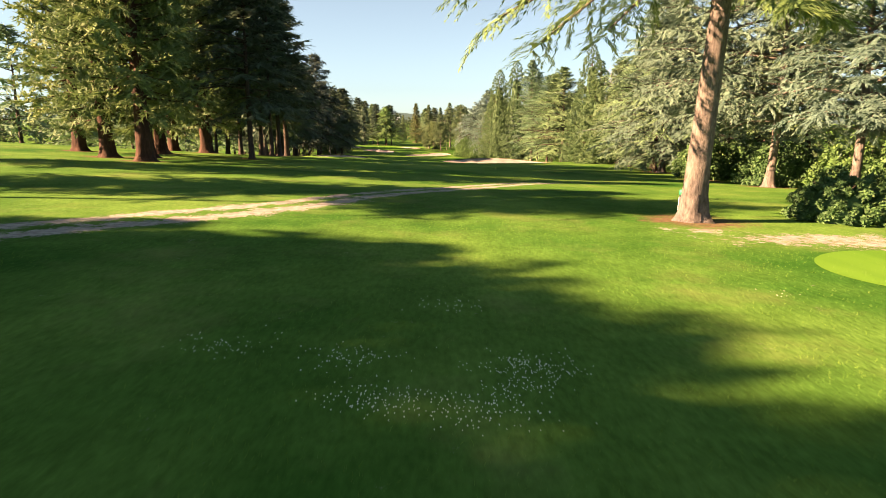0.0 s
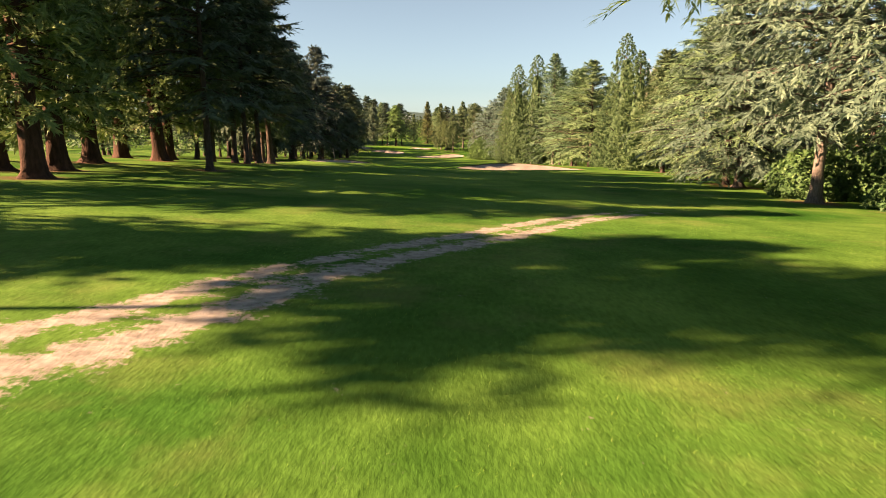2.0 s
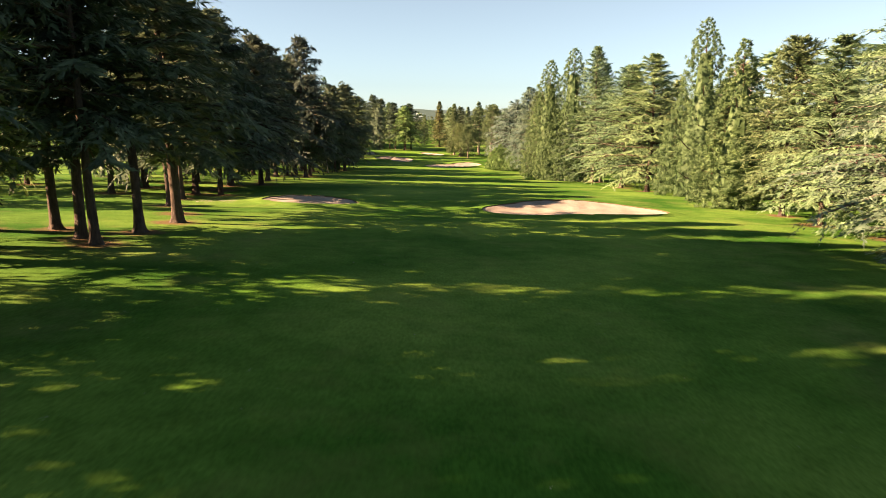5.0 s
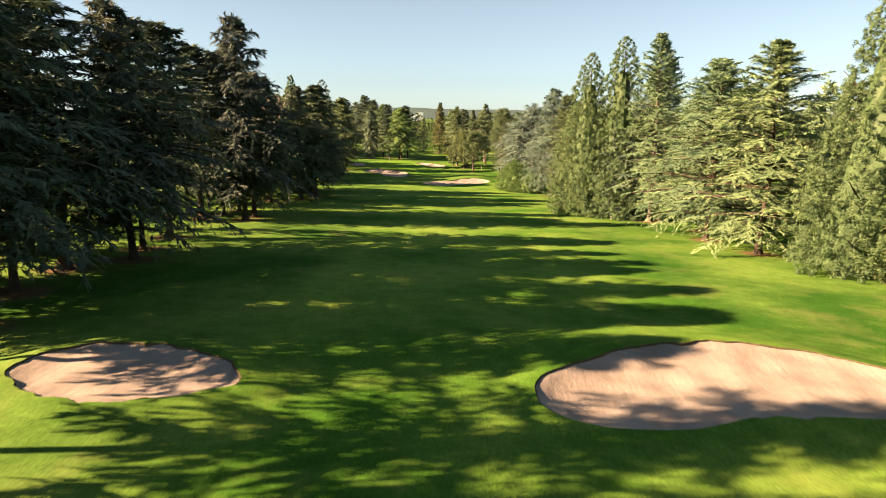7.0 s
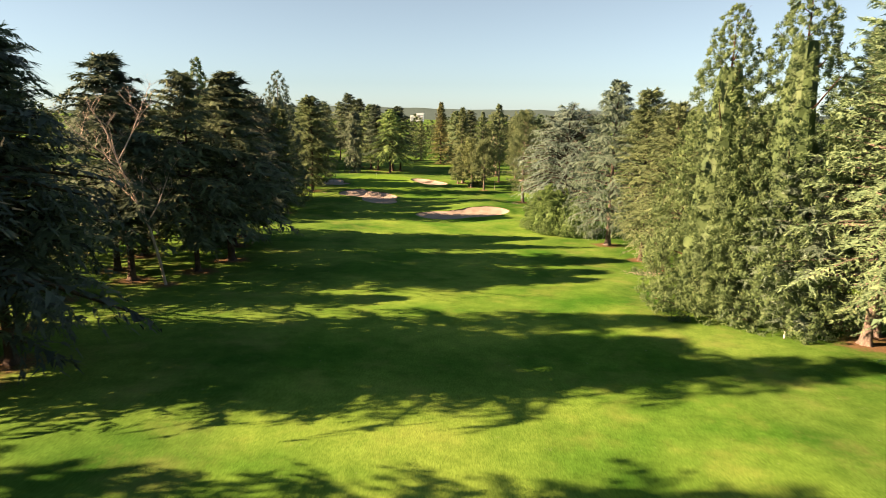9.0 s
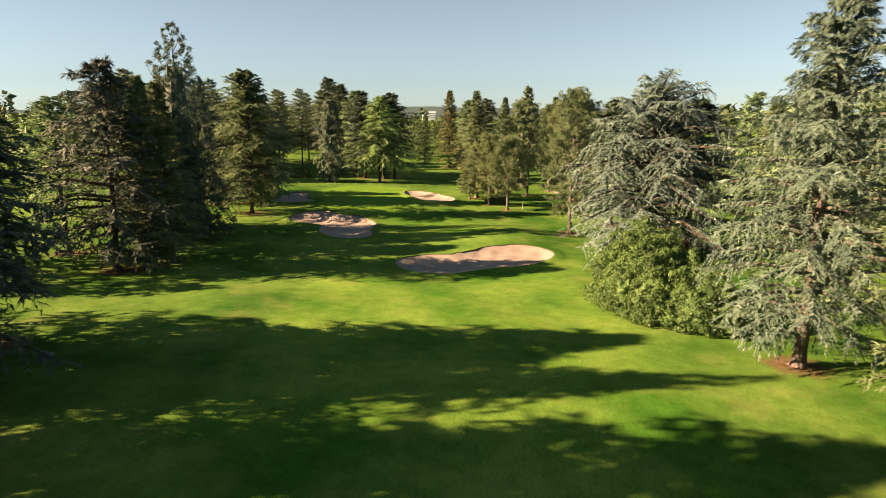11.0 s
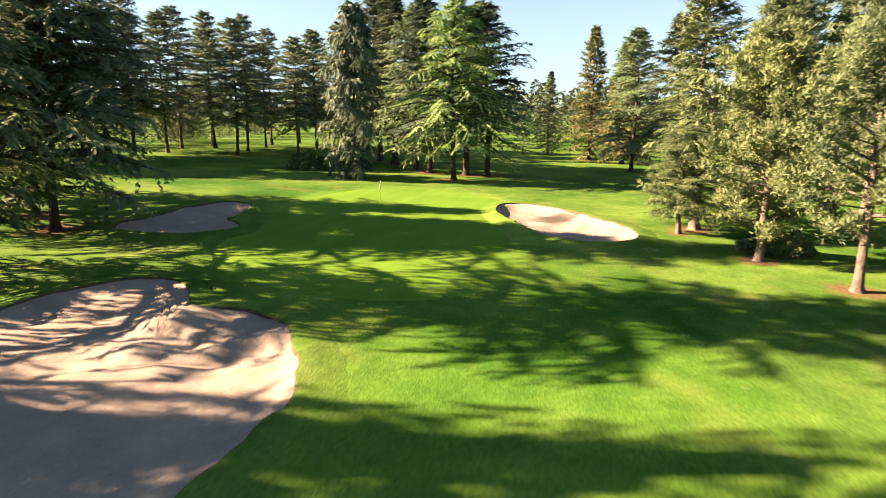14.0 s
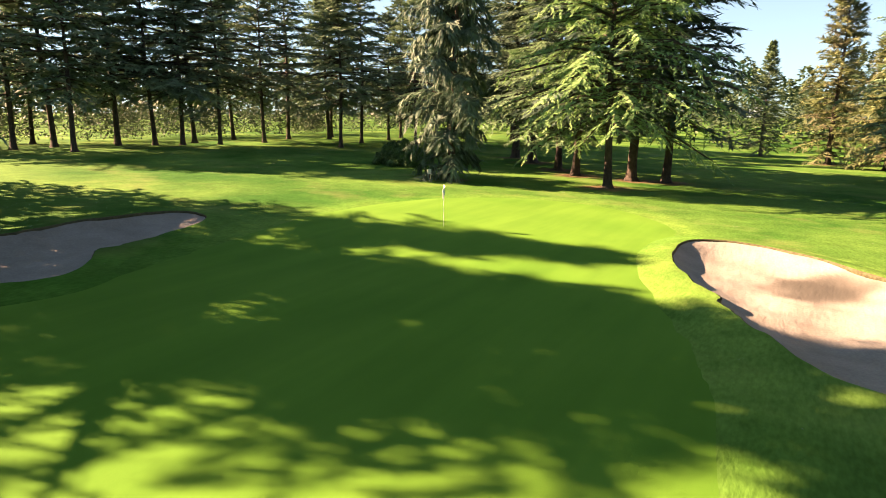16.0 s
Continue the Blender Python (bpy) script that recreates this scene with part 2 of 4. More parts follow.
BUNKERS = {  # lobes: x, y, half length, half width, turn in degrees
    "fairway_left": [(-20.4, 122.0, 4.7, 3.3, -8), (-15.9, 122.2, 1.6, 0.9, -20)],
    "fairway_right": [(4.6, 123.2, 4.8, 3.6, 20), (11.0, 125.6, 7.0, 4.0, 5), (17.3, 124.6, 4.2, 3.3, 0)],
    "approach": [(-12.2, 289.4, 5.3, 4.5, 5), (-3.2, 293.7, 7.2, 4.6, 26)],
    "approach_left": [(-36.7, 319.6, 3.7, 4.7, -15), (-28.1, 307.9, 3.7, 6.2, 35), (-28.1, 316.0, 3.2, 6.2, 23), (-34.0, 315.8, 2.3, 2.3, -34)],
    "greenside_left": [(-45.6, 338.0, 4.6, 2.9, 8), (-47.0, 343.8, 2.8, 5.6, 8)],
    "greenside_right": [(-18.9, 351.6, 8.9, 3.8, -58), (-16.0, 346.8, 3.3, 3.3, 0)],
}
PUTTING = [(-33.5, 354.5, 9.6, 13.5, 0), (-31.0, 341.0, 9.8, 11.5, 0), (-28.2, 332.6, 8.3, 7.0, 0)]
TONGUE = [(-15.5, 316.0, 8.2, 15.4, 17), (-22.0, 329.0, 7.0, 8.0, 17)]


def lobes(x, y, parts, soft=1.2):
    """Signed distance, roughly in metres, to a smooth union of ellipses."""
    total = 0.0
    for cx, cy, a, b, turn in parts:
        c, s = math.cos(radians(turn)), math.sin(radians(turn))
        u, v = ((x - cx) * c + (y - cy) * s) / a, ((y - cy) * c - (x - cx) * s) / b
        r = np.sqrt(u * u + v * v) + 1e-6
        d = (r - 1) * np.sqrt((u * a) ** 2 + (v * b) ** 2 + 1e-6) / r
        total = total + np.exp(-np.clip(d, -30, 60) / soft)
    return -soft * np.log(total + 1e-25)


def land(x, y):
    """Height of the turf at x, y (arrays or numbers), without the hollows of the bunkers."""
    x, y = np.asarray(x, float), np.asarray(y, float)
    z = sum(np.interp(y + d, KEY_Y, KEY_Z) for d in (-12, -6, 0, 6, 12)) / 5
    u = x + np.interp(y, (200, 350), (0, 25))
    left = np.interp(y, (0, 50, 80, 115, 160, 300, 420), (.03, .05, .055, .03, .025, .02, .035))
    right = np.interp(y, (0, 60, 110, 160, 300, 420), (.012, .04, .025, .022, .02, .02))
    z = z + left * np.clip(-u, 0, 70) - right * np.clip(u, 0, 45)
    for mx, my, ra, rb, h in MOUNDS:
        z = z + h * np.exp(-((x - mx) / ra) ** 2 / 2 - ((y - my) / rb) ** 2 / 2)
    z = z + 0.05 * np.sin(x * 0.31 + 1.3) * np.sin(y * 0.23) + 0.04 * np.sin(x * 0.12 - y * 0.17)
    return z


def height(x, y):
    return float(land(x, y))


def mesh_object(name, verts, faces, mat, parent=None, smooth=True):
    me = bpy.data.meshes.new(name)
    me.from_pydata(np.asarray(verts).tolist(), [], faces if isinstance(faces, list) else np.asarray(faces).tolist())
    if smooth:
        me.polygons.foreach_set("use_smooth", [True] * len(me.polygons))
    me.materials.append(mat)
    ob = new(name, me)
    if parent is not None:
        ob.parent = parent
    return ob


def spaced(lo, hi, step, far, grow=1.22):
    """Grid lines: even between lo and hi, then ever wider out to far."""
    inner = list(np.arange(lo, hi + 1e-6, step))
    d, out = step, []
    x = hi
    while x < far:
        d *= grow
        x += d
        out.append(x)
    d, low = step, []
    x = lo
    while x > -far:
        d *= grow
        x -= d
        low.append(x)
    return np.array(low[::-1] + inner + out)


# wheel ruts of the sandy track, bare patches by the tee and along the edges: x, y, half length, half width, turn, strength
def track_mask(x, y):
    ty = np.array([18, 22, 25.7, 28.9, 34.5, 37.4, 41.5, 45.6, 48, 52, 58])
    tx = np.array([-17, -13, -10.1, -8.0, -5.2, -3.2, -0.4, 2.2, 4, 8, 14])
    mid = np.interp(y, ty, tx)
    side = (x - mid) * 0.8
    fade = np.interp(y, (14, 20, 46, 51, 56), (0.6, 1, 1, 0.85, 0))
    side = side / np.interp(y, (22, 34), (1.5, 1.0))
    ruts = np.exp(-((side - 0.0) / 0.52) ** 2) + np.exp(-((side - 1.5) / 0.56) ** 2)
    breaks = 0.92 + 0.2 * np.sin(y * 1.9 + x) * np.sin(y * 0.77 - 1.1 * x)
    return 1.0 * ruts * fade * breaks


PATCHES = [(15.5, 23.0, 6.0, 1.9, 4, 0.72), (10.2, 24.4, 2.4, 0.6, 0, 0.74), (18.0, 233.0, 3.6, 3.0, 0, 0.6), (5.8, 310.5, 3.2, 2.2, 0, 0.5),
           (12.6, 365.6, 1.5, 5.0, 46, 1.5), (17.9, 358.0, 1.4, 5.6, 21, 1.5), (-30.0, 121.0, 3.0, 4.0, 0, 0.45), (-12.0, 343.0, 1.5, 0.6, -30, 0.95), (-44.5, 320.0, 3.0, 1.6, 0, 0.5)]

# ---- the planting plan: kind, x, y, height, crown radius, turn ----
PLAN = []


def plant(kind, x, y, tall, wide, turn=None):
    PLAN.append((kind, x, y, tall, wide, (x * 37 + y * 53) % 360 if turn is None else turn))


# grove beside the tee: old sequoias and cedars
plant("sequoia_old", -38, 66.7, 24, 5.4)
plant("sequoia_old", -31.6, 59.6, 24, 5.4)
plant("sequoia_old", -26, 55.0, 24, 5.4)
plant("sequoia_old", -29.2, 62.5, 24, 5.4)
plant("sequoia_old", -31.5, 71, 24, 5.4)
plant("sequoia_old", -29.5, 79, 24, 5.4)
plant("sequoia_old", -34.9, 82, 24, 5.4)
plant("sequoia_old", -33, 89, 24, 5.4)
plant("cedar_dark", -21.4, 70.8, 22.5, 5.2)
plant("cedar_dark", -29, 91.6, 24, 4.6)
plant("cedar_dark", -25.1, 88, 24, 4.2)
plant("cedar_dark", -23.2, 86, 25, 4.6)
plant("cedar_dark", -23.7, 91.7, 24, 4.6)
plant("cedar_dark", -24.4, 98.6, 23, 5.0)
# the row down the left of the fairway
plant("cedar_skirt", -27, 105, 23.5, 5.2)
plant("cedar_high", -31.5, 112.5, 23, 5.4)
plant("cedar_high", -34.3, 121.5, 20, 4.6)
plant("cedar_skirt", -36.1, 129, 23, 6.5)
plant("cedar_skirt", -32.4, 128, 21, 6.6)
plant("cedar_skirt", -36, 137, 23.8, 7.6)
plant("cedar_skirt", -37.5, 145, 23.4, 7.4)
plant("cedar_grey_dark", -34.7, 150.6, 23, 7.2)
plant("cedar_skirt", -36.8, 156.8, 22.6, 6.6)
plant("cedar_high", -38.5, 166.0, 24, 7.0)
plant("cedar_grey_dark", -36.6, 186.0, 29, 8.0)
plant("cedar_skirt", -42.2, 192.2, 25, 6.4)
plant("cedar_skirt", -36.9, 190.6, 22, 6.2)
plant("cedar_skirt", -42, 198.5, 27, 6.0)
plant("cedar_skirt", -44.8, 207.6, 15, 5.6)
plant("cedar_skirt", -42.4, 217, 24, 6.6)
plant("dead_tree", -38.2, 215.8, 18.5, 4.0, 205)
plant("cedar_skirt", -37.8, 223, 23, 7.1)
plant("cedar_skirt", -37, 231, 24.0, 7.6)
plant("sequoia_spire", -44, 242, 27, 4.0)
plant("cedar_grey_dark", -41, 243, 22, 7.1)
plant("cedar_skirt", -42.5, 252, 23, 6.6)
plant("cedar_grey_dark", -48.4, 278.7, 24, 7.4)
plant("fir", -46.1, 281.9, 22.5, 4.5)
plant("fir", -44.9, 284.5, 22, 4.4)
plant("sequoia_dark", -50.6, 300.3, 30.7, 7.2)
plant("sequoia_dark", -54, 307, 26, 4.4)
plant("cedar_skirt", -50, 291.5, 19, 5.6)
plant("cedar_skirt", -52, 296.5, 19.5, 5.0)
plant("cedar_far", -60, 287, 20, 6.5)
plant("cedar_far", -63, 304, 22, 6.5)
plant("cedar_dark", -75, 344, 23, 6.0)
plant("cedar_dark", -68, 338, 21, 5.6)

plant("cedar_full", -48.3, 321.8, 25.5, 8.0, 40)
plant("cedar_full", -53, 334.5, 24, 7.0, 130)
plant("cedar_high", -58.5, 338, 20, 6.0)
plant("cedar_grey_dark", -59.0, 331.8, 16, 4.6)
# right of the tee
plant("cedar_tall", 11.1, 27.5, 26, 9.0, 0)
plant("cedar_grey", 31, 59.6, 25, 7.5)
plant("cedar_grey", 30.0, 46.0, 19, 6.5)
plant("cedar_grey", 27.6, 66.6, 26, 8.0)
plant("grey_low", 28.3, 82.0, 23, 7.5)
plant("cedar_low", 29.0, 86.5, 24, 7.5)
plant("grey_low", 31.0, 97.5, 19, 7.0)
plant("cedar_low", 35.5, 107, 22, 7.0)
plant("cedar_low", 34.5, 117, 19, 6.5)
plant("fir_full", 35.0, 126, 20, 5.6)
plant("sequoia_spire", 32.8, 136, 21.5, 4.5)
plant("fir_brown", 39.2, 155.0, 15, 3.4)
plant("dead_tree", 38.9, 148.4, 19, 4.0, 30)
plant("sequoia_near", 36.3, 158.5, 28.5, 6.6)
plant("cedar_low", 32, 170.5, 25, 8.6)
plant("cedar_low", 30, 182, 24.2, 8.6)
plant("cedar_low", 33, 192, 26, 8.0)
plant("fir_open", 28.3, 203.8, 31.5, 8.0)
plant("fir_open", 30.6, 206.2, 28, 5.5)
plant("fir_open", 29.2, 209.4, 27, 5.5)
plant("sequoia_near", 18.6, 214, 29.5, 6.8)
plant("sequoia_near", 23.9, 211, 32, 7.4)
plant("grey_low", 25.0, 208.8, 16, 5.6)
plant("fir_full", 21.0, 236, 22, 5.6)
plant("fir_full", 19.6, 243, 24.3, 5.6)
plant("cedar_soft", 17.7, 256, 27, 7.5, 30)
plant("cedar_low", 27, 274, 24, 7.5)
plant("cedar_blue", 17.0, 299, 23.5, 10.0)
plant("cedar_dark", 25, 306, 22, 7.0)
plant("pine_dense", 8.2, 313.5, 22.3, 5.2)
plant("cedar_dark", 16.5, 322, 22, 6.5)
# pines beside the green
plant("fir", -7.8, 351.5, 23.6, 4.6)
plant("fir", -1.4, 358, 22.4, 3.8)
plant("pine", -4.9, 341.7, 13.7, 3.7)
plant("pine_low", -1.2, 335.6, 13.6, 4.3)
plant("dead_tree", 1.9, 336.8, 14.3, 1.2, 80)
plant("fir_thin", 4.2, 358, 25.0, 4.4)
plant("pine", 11.5, 355.1, 20.0, 3.7)
plant("pine", 10.0, 368, 20.5, 3.6)
plant("cedar_green", 16.3, 350.7, 22, 6.0)
plant("pine", -9.2, 349.0, 8, 2.5)
# the clump behind the green
plant("cedar_weeping", -46, 374, 21.7, 3.6)
plant("cedar_open", -34.2, 378.3, 22.5, 8.0, 10)
plant("cedar_dark", -34.1, 386.7, 23, 6.0)
plant("cedar_dark", -31.4, 388, 23.8, 6.5)
plant("cedar_dark", -53.2, 402.5, 28, 7.0)
plant("cedar_dark", -48.3, 397.2, 26, 6.5)
plant("cedar_dark", -39.6, 386.8, 24, 6.5)
plant("cedar_green", -43, 391, 24, 6.5)
# open row of tall cedars on the neighbouring hole
for i, (x, y) in enumerate([(-89, 366.7), (-95.8, 363.8), (-96.7, 368.4), (-94.9, 375.4), (-93.2, 379.1), (-91.8, 382.5), (-95.3, 386.8),
                            (-90.8, 387.7), (-90.7, 395.7), (-94.2, 404.4), (-91.8, 411.3), (-88.1, 427.7), (-96, 417), (-99, 397), (-101, 379), (-86, 437)]):
    plant("cedar_row", x, y, 23 + (i * 7 % 5), 6.0 + (i * 3 % 4) * 0.5)
for x, y in [(-78, 398), (-70, 405), (-82, 408), (-66, 416), (-74, 421), (-84, 418), (-62, 428), (-104, 358), (-108, 372), (-79, 432), (-70, 438), (-58, 440)]:
    plant("cedar_row", x, y, 21 + (x * 7 + y) % 5, 5.8)
# beyond the green
plant("fir", -27.9, 445.3, 18.5, 3.6)
plant("fir_brown", -18.3, 433.5, 26.6, 5.2)
plant("fir_brown", -12, 425.9, 22.5, 5.0)
plant("cedar_green", -10.6, 408, 23, 6.0)
plant("cedar_dark", -5.3, 396, 23, 6.0)
plant("pine", 4, 380, 22, 5.5)
plant("fir", 14, 392, 24, 5.0)
# second rows that close the sides
spread = random.Random(5)
for y in range(20, 350, 9):
    plant(spread.choice(["cedar_far", "fir_far", "cedar_far"]), 47 + spread.uniform(-4, 6), y + spread.uniform(-3, 3), spread.uniform(18, 25), spread.uniform(5, 7))
    plant(spread.choice(["cedar_far", "fir_far"]), 60 + spread.uniform(-5, 8), y + spread.uniform(-3, 3), spread.uniform(19, 26), spread.uniform(5, 7))
for x, y, tall, wide in [(-47, 222, 20, 6.5), (-49, 232, 21, 6.5), (-48, 247, 21, 6.5), (-46, 153, 21, 6.5), (-47, 147, 22, 6.5), (-46, 136, 21, 6.5), (-45, 126, 20, 6),
                         (-50, 192, 20, 6), (-43, 185.5, 25, 6)]:
    plant("cedar_dark", x, y, tall, wide)
for y in range(106, 268, 16):
    plant("cedar_far", -58 + spread.uniform(-4, 4), y + spread.uniform(-4, 4), spread.uniform(12, 17), spread.uniform(5, 6.5))
for y in range(104, 290, 15):
    plant("cedar_far", -68 + spread.uniform(-5, 5), y + spread.uniform(-5, 5), spread.uniform(14, 19), spread.uniform(5, 7))
# the wood left of the tee, whose shade lies over the tee
plant("cedar_broad", -46, -7, 24.8, 7.8)
plant("cedar_broad", -47, 0.5, 23.4, 7.6)
plant("cedar_broad", -48, -3.8, 24.6, 7.4)
plant("cedar_broad", -49, 3.4, 23.5, 6.4)
plant("cedar_broad", -48, 6.5, 22.4, 6.4)
plant("cedar_broad", -46, -15, 23.5, 7.5)
plant("cedar_skirt", -55, -4, 25, 7.5)
plant("cedar_skirt", -56, 4, 25, 7.0)
plant("cedar_bare", -35.0, 24.6, 20.8, 5.0)
plant("cedar_high", -37, 31.5, 21.5, 5.6)
plant("cedar_high", -38, 44.5, 25, 5.2)
plant("cedar_dark", -46, 28.5, 23.5, 4.5)
plant("cedar_skirt", -47, 10.8, 21.5, 6.0)
plant("cedar_dark", -47, 44.5, 23, 4.8)
plant("cedar_skirt", -50, 14, 19, 5.0)

# ---- the ground, one sheet to the horizon ----
def mown_share(x, y):
    """Where the fairway is cut short."""
    mid = np.interp(y, (0, 60, 120, 200, 300, 340), (-1, -2, 0, -4, -12, -24))
    half = np.interp(y, (40, 60, 120, 250, 330), (0.1, 13, 17, 17, 15))
    fair = np.clip((half - np.abs(x - mid)) / 2.5, 0, 1) * np.clip((y - 52) / 6, 0, 1) * np.clip((298 - y) / 8, 0, 1)
    close_cut = np.minimum(lobes(x, y, TONGUE, 1.5), lobes(x, y, PUTTING, 2.0) - 1.6)
    return np.maximum(fair, np.clip(0.5 - close_cut / 0.8, 0, 1))


gx, gy = spaced(-60, 36, 0.8, 2600, 1.25), spaced(0, 390, 0.8, 3200, 1.25)
GX, GY = np.meshgrid(gx, gy)
Z = land(GX, GY)
COVER = np.zeros((*GX.shape, 4))
for name, parts in BUNKERS.items():
    d = lobes(GX, GY, parts)
    Z = Z + 0.22 * np.exp(-(np.clip(d, 0, 50) / 1.6) ** 2) - 1.6 * (d < 0.3)
gd = lobes(GX, GY, PUTTING, 2.0)
Z = Z - 0.05 * (gd < -0.8)
COVER[..., 0] = track_mask(GX, GY)
for x, y, a, b, turn, much in PATCHES:
    c, s = math.cos(radians(turn)), math.sin(radians(turn))
    u, v = ((GX - x) * c + (GY - y) * s) / a, ((GY - y) * c - (GX - x) * s) / b
    COVER[..., 0] = np.maximum(COVER[..., 0], much * np.exp(-(u * u + v * v) ** 1.5))
for kind, x, y, tall, wide, turn in PLAN:
    if abs(x) < 65:
        r2 = ((GX - x) ** 2 + (GY - y) ** 2) / (min(wide, 6.5) * 0.5) ** 2
        COVER[..., 1] = np.maximum(COVER[..., 1], 0.88 * np.exp(-r2))
COVER[..., 2] = mown_share(GX, GY)
COVER[..., 3] = 1
nx, ny = len(gx), len(gy)
idx = np.arange(nx * ny).reshape(ny, nx)
quads = np.stack([idx[:-1, :-1], idx[:-1, 1:], idx[1:, 1:], idx[1:, :-1]], -1).reshape(-1, 4)
ground = mesh_object("ground", np.stack([GX, GY, Z], -1).reshape(-1, 3), quads, TURF)
at = ground.data.attributes.new("cover", "FLOAT_COLOR", "POINT")
at.data.foreach_set("color", COVER.reshape(-1))
tagged(ground, "rolling mown grass with sandy wheel ruts and needle litter", "ground", kind="structure")


def outline(parts, count, soft=1.2):
    """The rim of a hollow as points round its middle."""
    cx = sum(p[0] * p[2] * p[3] for p in parts) / sum(p[2] * p[3] for p in parts)
    cy = sum(p[1] * p[2] * p[3] for p in parts) / sum(p[2] * p[3] for p in parts)
    a = np.linspace(0, 2 * np.pi, count, endpoint=False)
    lo, hi = np.zeros(count), np.full(count, 40.0)
    for _ in range(30):
        m = (lo + hi) / 2
        inside = lobes(cx + m * np.cos(a), cy + m * np.sin(a), parts, soft) < 0
        lo, hi = np.where(inside, m, lo), np.where(inside, hi, m)
    return cx, cy, a, lo


def rings(cx, cy, a, radius, fractions, zfun):
    """A round sheet from the middle out to fractions of the radius."""
    n = len(a)
    v, f = [(cx, cy, float(zfun(cx, cy)))], []
    for k, fr in enumerate(fractions):
        x, y = cx + radius * fr * np.cos(a), cy + radius * fr * np.sin(a)
        z = zfun(x, y)
        v += list(zip(x.tolist(), y.tolist(), np.asarray(z).tolist()))
        for i in range(n):
            j = (i + 1) % n
            if k == 0:
                f.append([0, 1 + i, 1 + j])
            else:
                p, q = 1 + (k - 1) * n, 1 + k * n
                f.append([p + i, q + i, q + j, p + j])
    return v, f


def bunker(parts, deep, hump=0.0, wet=None):
    cx, cy, a, r = outline(parts, 160)
    r = r + 0.18 * np.sin(5 * a + cx) * np.sin(2 * a + 1) + 0.09 * np.sin(13 * a + cy)

    def turf(x, y):
        return land(x, y) + 0.22 * np.exp(-(np.clip(lobes(x, y, parts), 0, 50) / 1.6) ** 2)

    def bed(x, y):
        d = np.clip(-lobes(x, y, parts), 0, 9)
        z = turf(x, y) - 0.05 - deep * (1 - np.exp(-d / 1.1)) + 0.05 * np.sin(x * 1.7 + y) * np.sin(y * 1.3 - 0.6 * x) * np.clip(d, 0, 1)
        if hump:
            for hx, hy, ha, hb, hh in ((-32.5, 320.1, 1.4, 1.2, 1.0), (-30.4, 320.0, 1.3, 1.0, 0.8), (-28.6, 319.4, 1.5, 0.9, 0.75), (-31.0, 317.6, 2.6, 0.7, 0.4), (-29.0, 316.6, 2.2, 0.5, 0.3)):
                q = ((x - hx) / ha) ** 2 + ((y - hy - 0.25 * (x - hx)) / hb) ** 2
                z = z + hump * hh * np.clip(1.25 * np.exp(-q) - 0.12, 0, 0.9) * (1 + 0.25 * np.sin(x * 3.1 + y) * np.sin(y * 3.6))
        return z

    thing = new("sand_bunker")
    v, f = rings(cx, cy, a, r, np.linspace(0.03, 1.0, 30), bed)
    sand = mesh_object("sand", v, f, SAND, thing)
    if wet:
        p = np.array(v)
        q = np.hypot((p[:, 0] - wet[0]) / 1.9, (p[:, 1] - wet[1]) / 1.9) + .16 * np.sin(p[:, 0] * 2.3) * np.sin(p[:, 1] * 3.1)
        sand.data.attributes.new("damp", "FLOAT", "POINT").data.foreach_set("value", (.92 * np.exp(-q ** 6)).tolist())
    # turf lip: a rolled edge that stands over the sand
    prof = [(2.3, -0.05), (1.7, 0.01), (0.9, 0.035), (0.3, 0.05), (0.05, 0.035), (-0.03, 0.0), (-0.02, -0.08), (0.03, -0.2)]
    v, f = [], []
    n = len(a)
    wob = 0.03 * np.sin(23 * a + cx) + 0.02 * np.sin(41 * a)
    for off, up in prof:
        rr = r + off + wob * (off < 0.3)
        x, y = cx + rr * np.cos(a), cy + rr * np.sin(a)
        z = turf(x, y) + up
        v += list(zip(x.tolist(), y.tolist(), z.tolist()))
    soil = []
    for k in range(len(prof) - 1):
        for i in range(n):
            j = (i + 1) % n
            (soil if k >= 4 else f).append([k * n + i, k * n + j, (k + 1) * n + j, (k + 1) * n + i])
    mesh_object("soil_edge", v[4 * n:], [[i - 4 * n for i in q] for q in soil], SOIL, thing)
    v = v[:5 * n]
    lip = mesh_object("turf_lip", v, f, TURF, thing)
    cover = lip.data.attributes.new("cover", "FLOAT_COLOR", "POINT")
    pts = np.array(v)
    cover.data.foreach_set("color", np.stack([0 * pts[:, 0], 0 * pts[:, 0], mown_share(pts[:, 0], pts[:, 1]), 1 + 0 * pts[:, 0]], -1).reshape(-1))
    return thing


for name, (deep, hump, words) in {
        "fairway_left": (0.30, 0, "shallow pale sand bunker with a ragged tail"), "fairway_right": (0.45, 0, "long kidney-shaped bunker of pale raked sand"),
        "approach": (0.55, 0, "wide kidney-shaped sand bunker under an overhanging turf edge"),
        "approach_left": (0.45, 0.55, "lobed sand bunker with a heap of loose sand"),
        "greenside_left": (0.5, 0, "grey-brown sand bunker beside the putting green"), "greenside_right": (0.6, 0, "deep pale sand bunker with a damp patch")}.items():
    tagged(bunker(BUNKERS[name], deep, hump, (-19.0, 354.7) if name == "greenside_right" else None), words, "bunker", "bunkers of the hole")

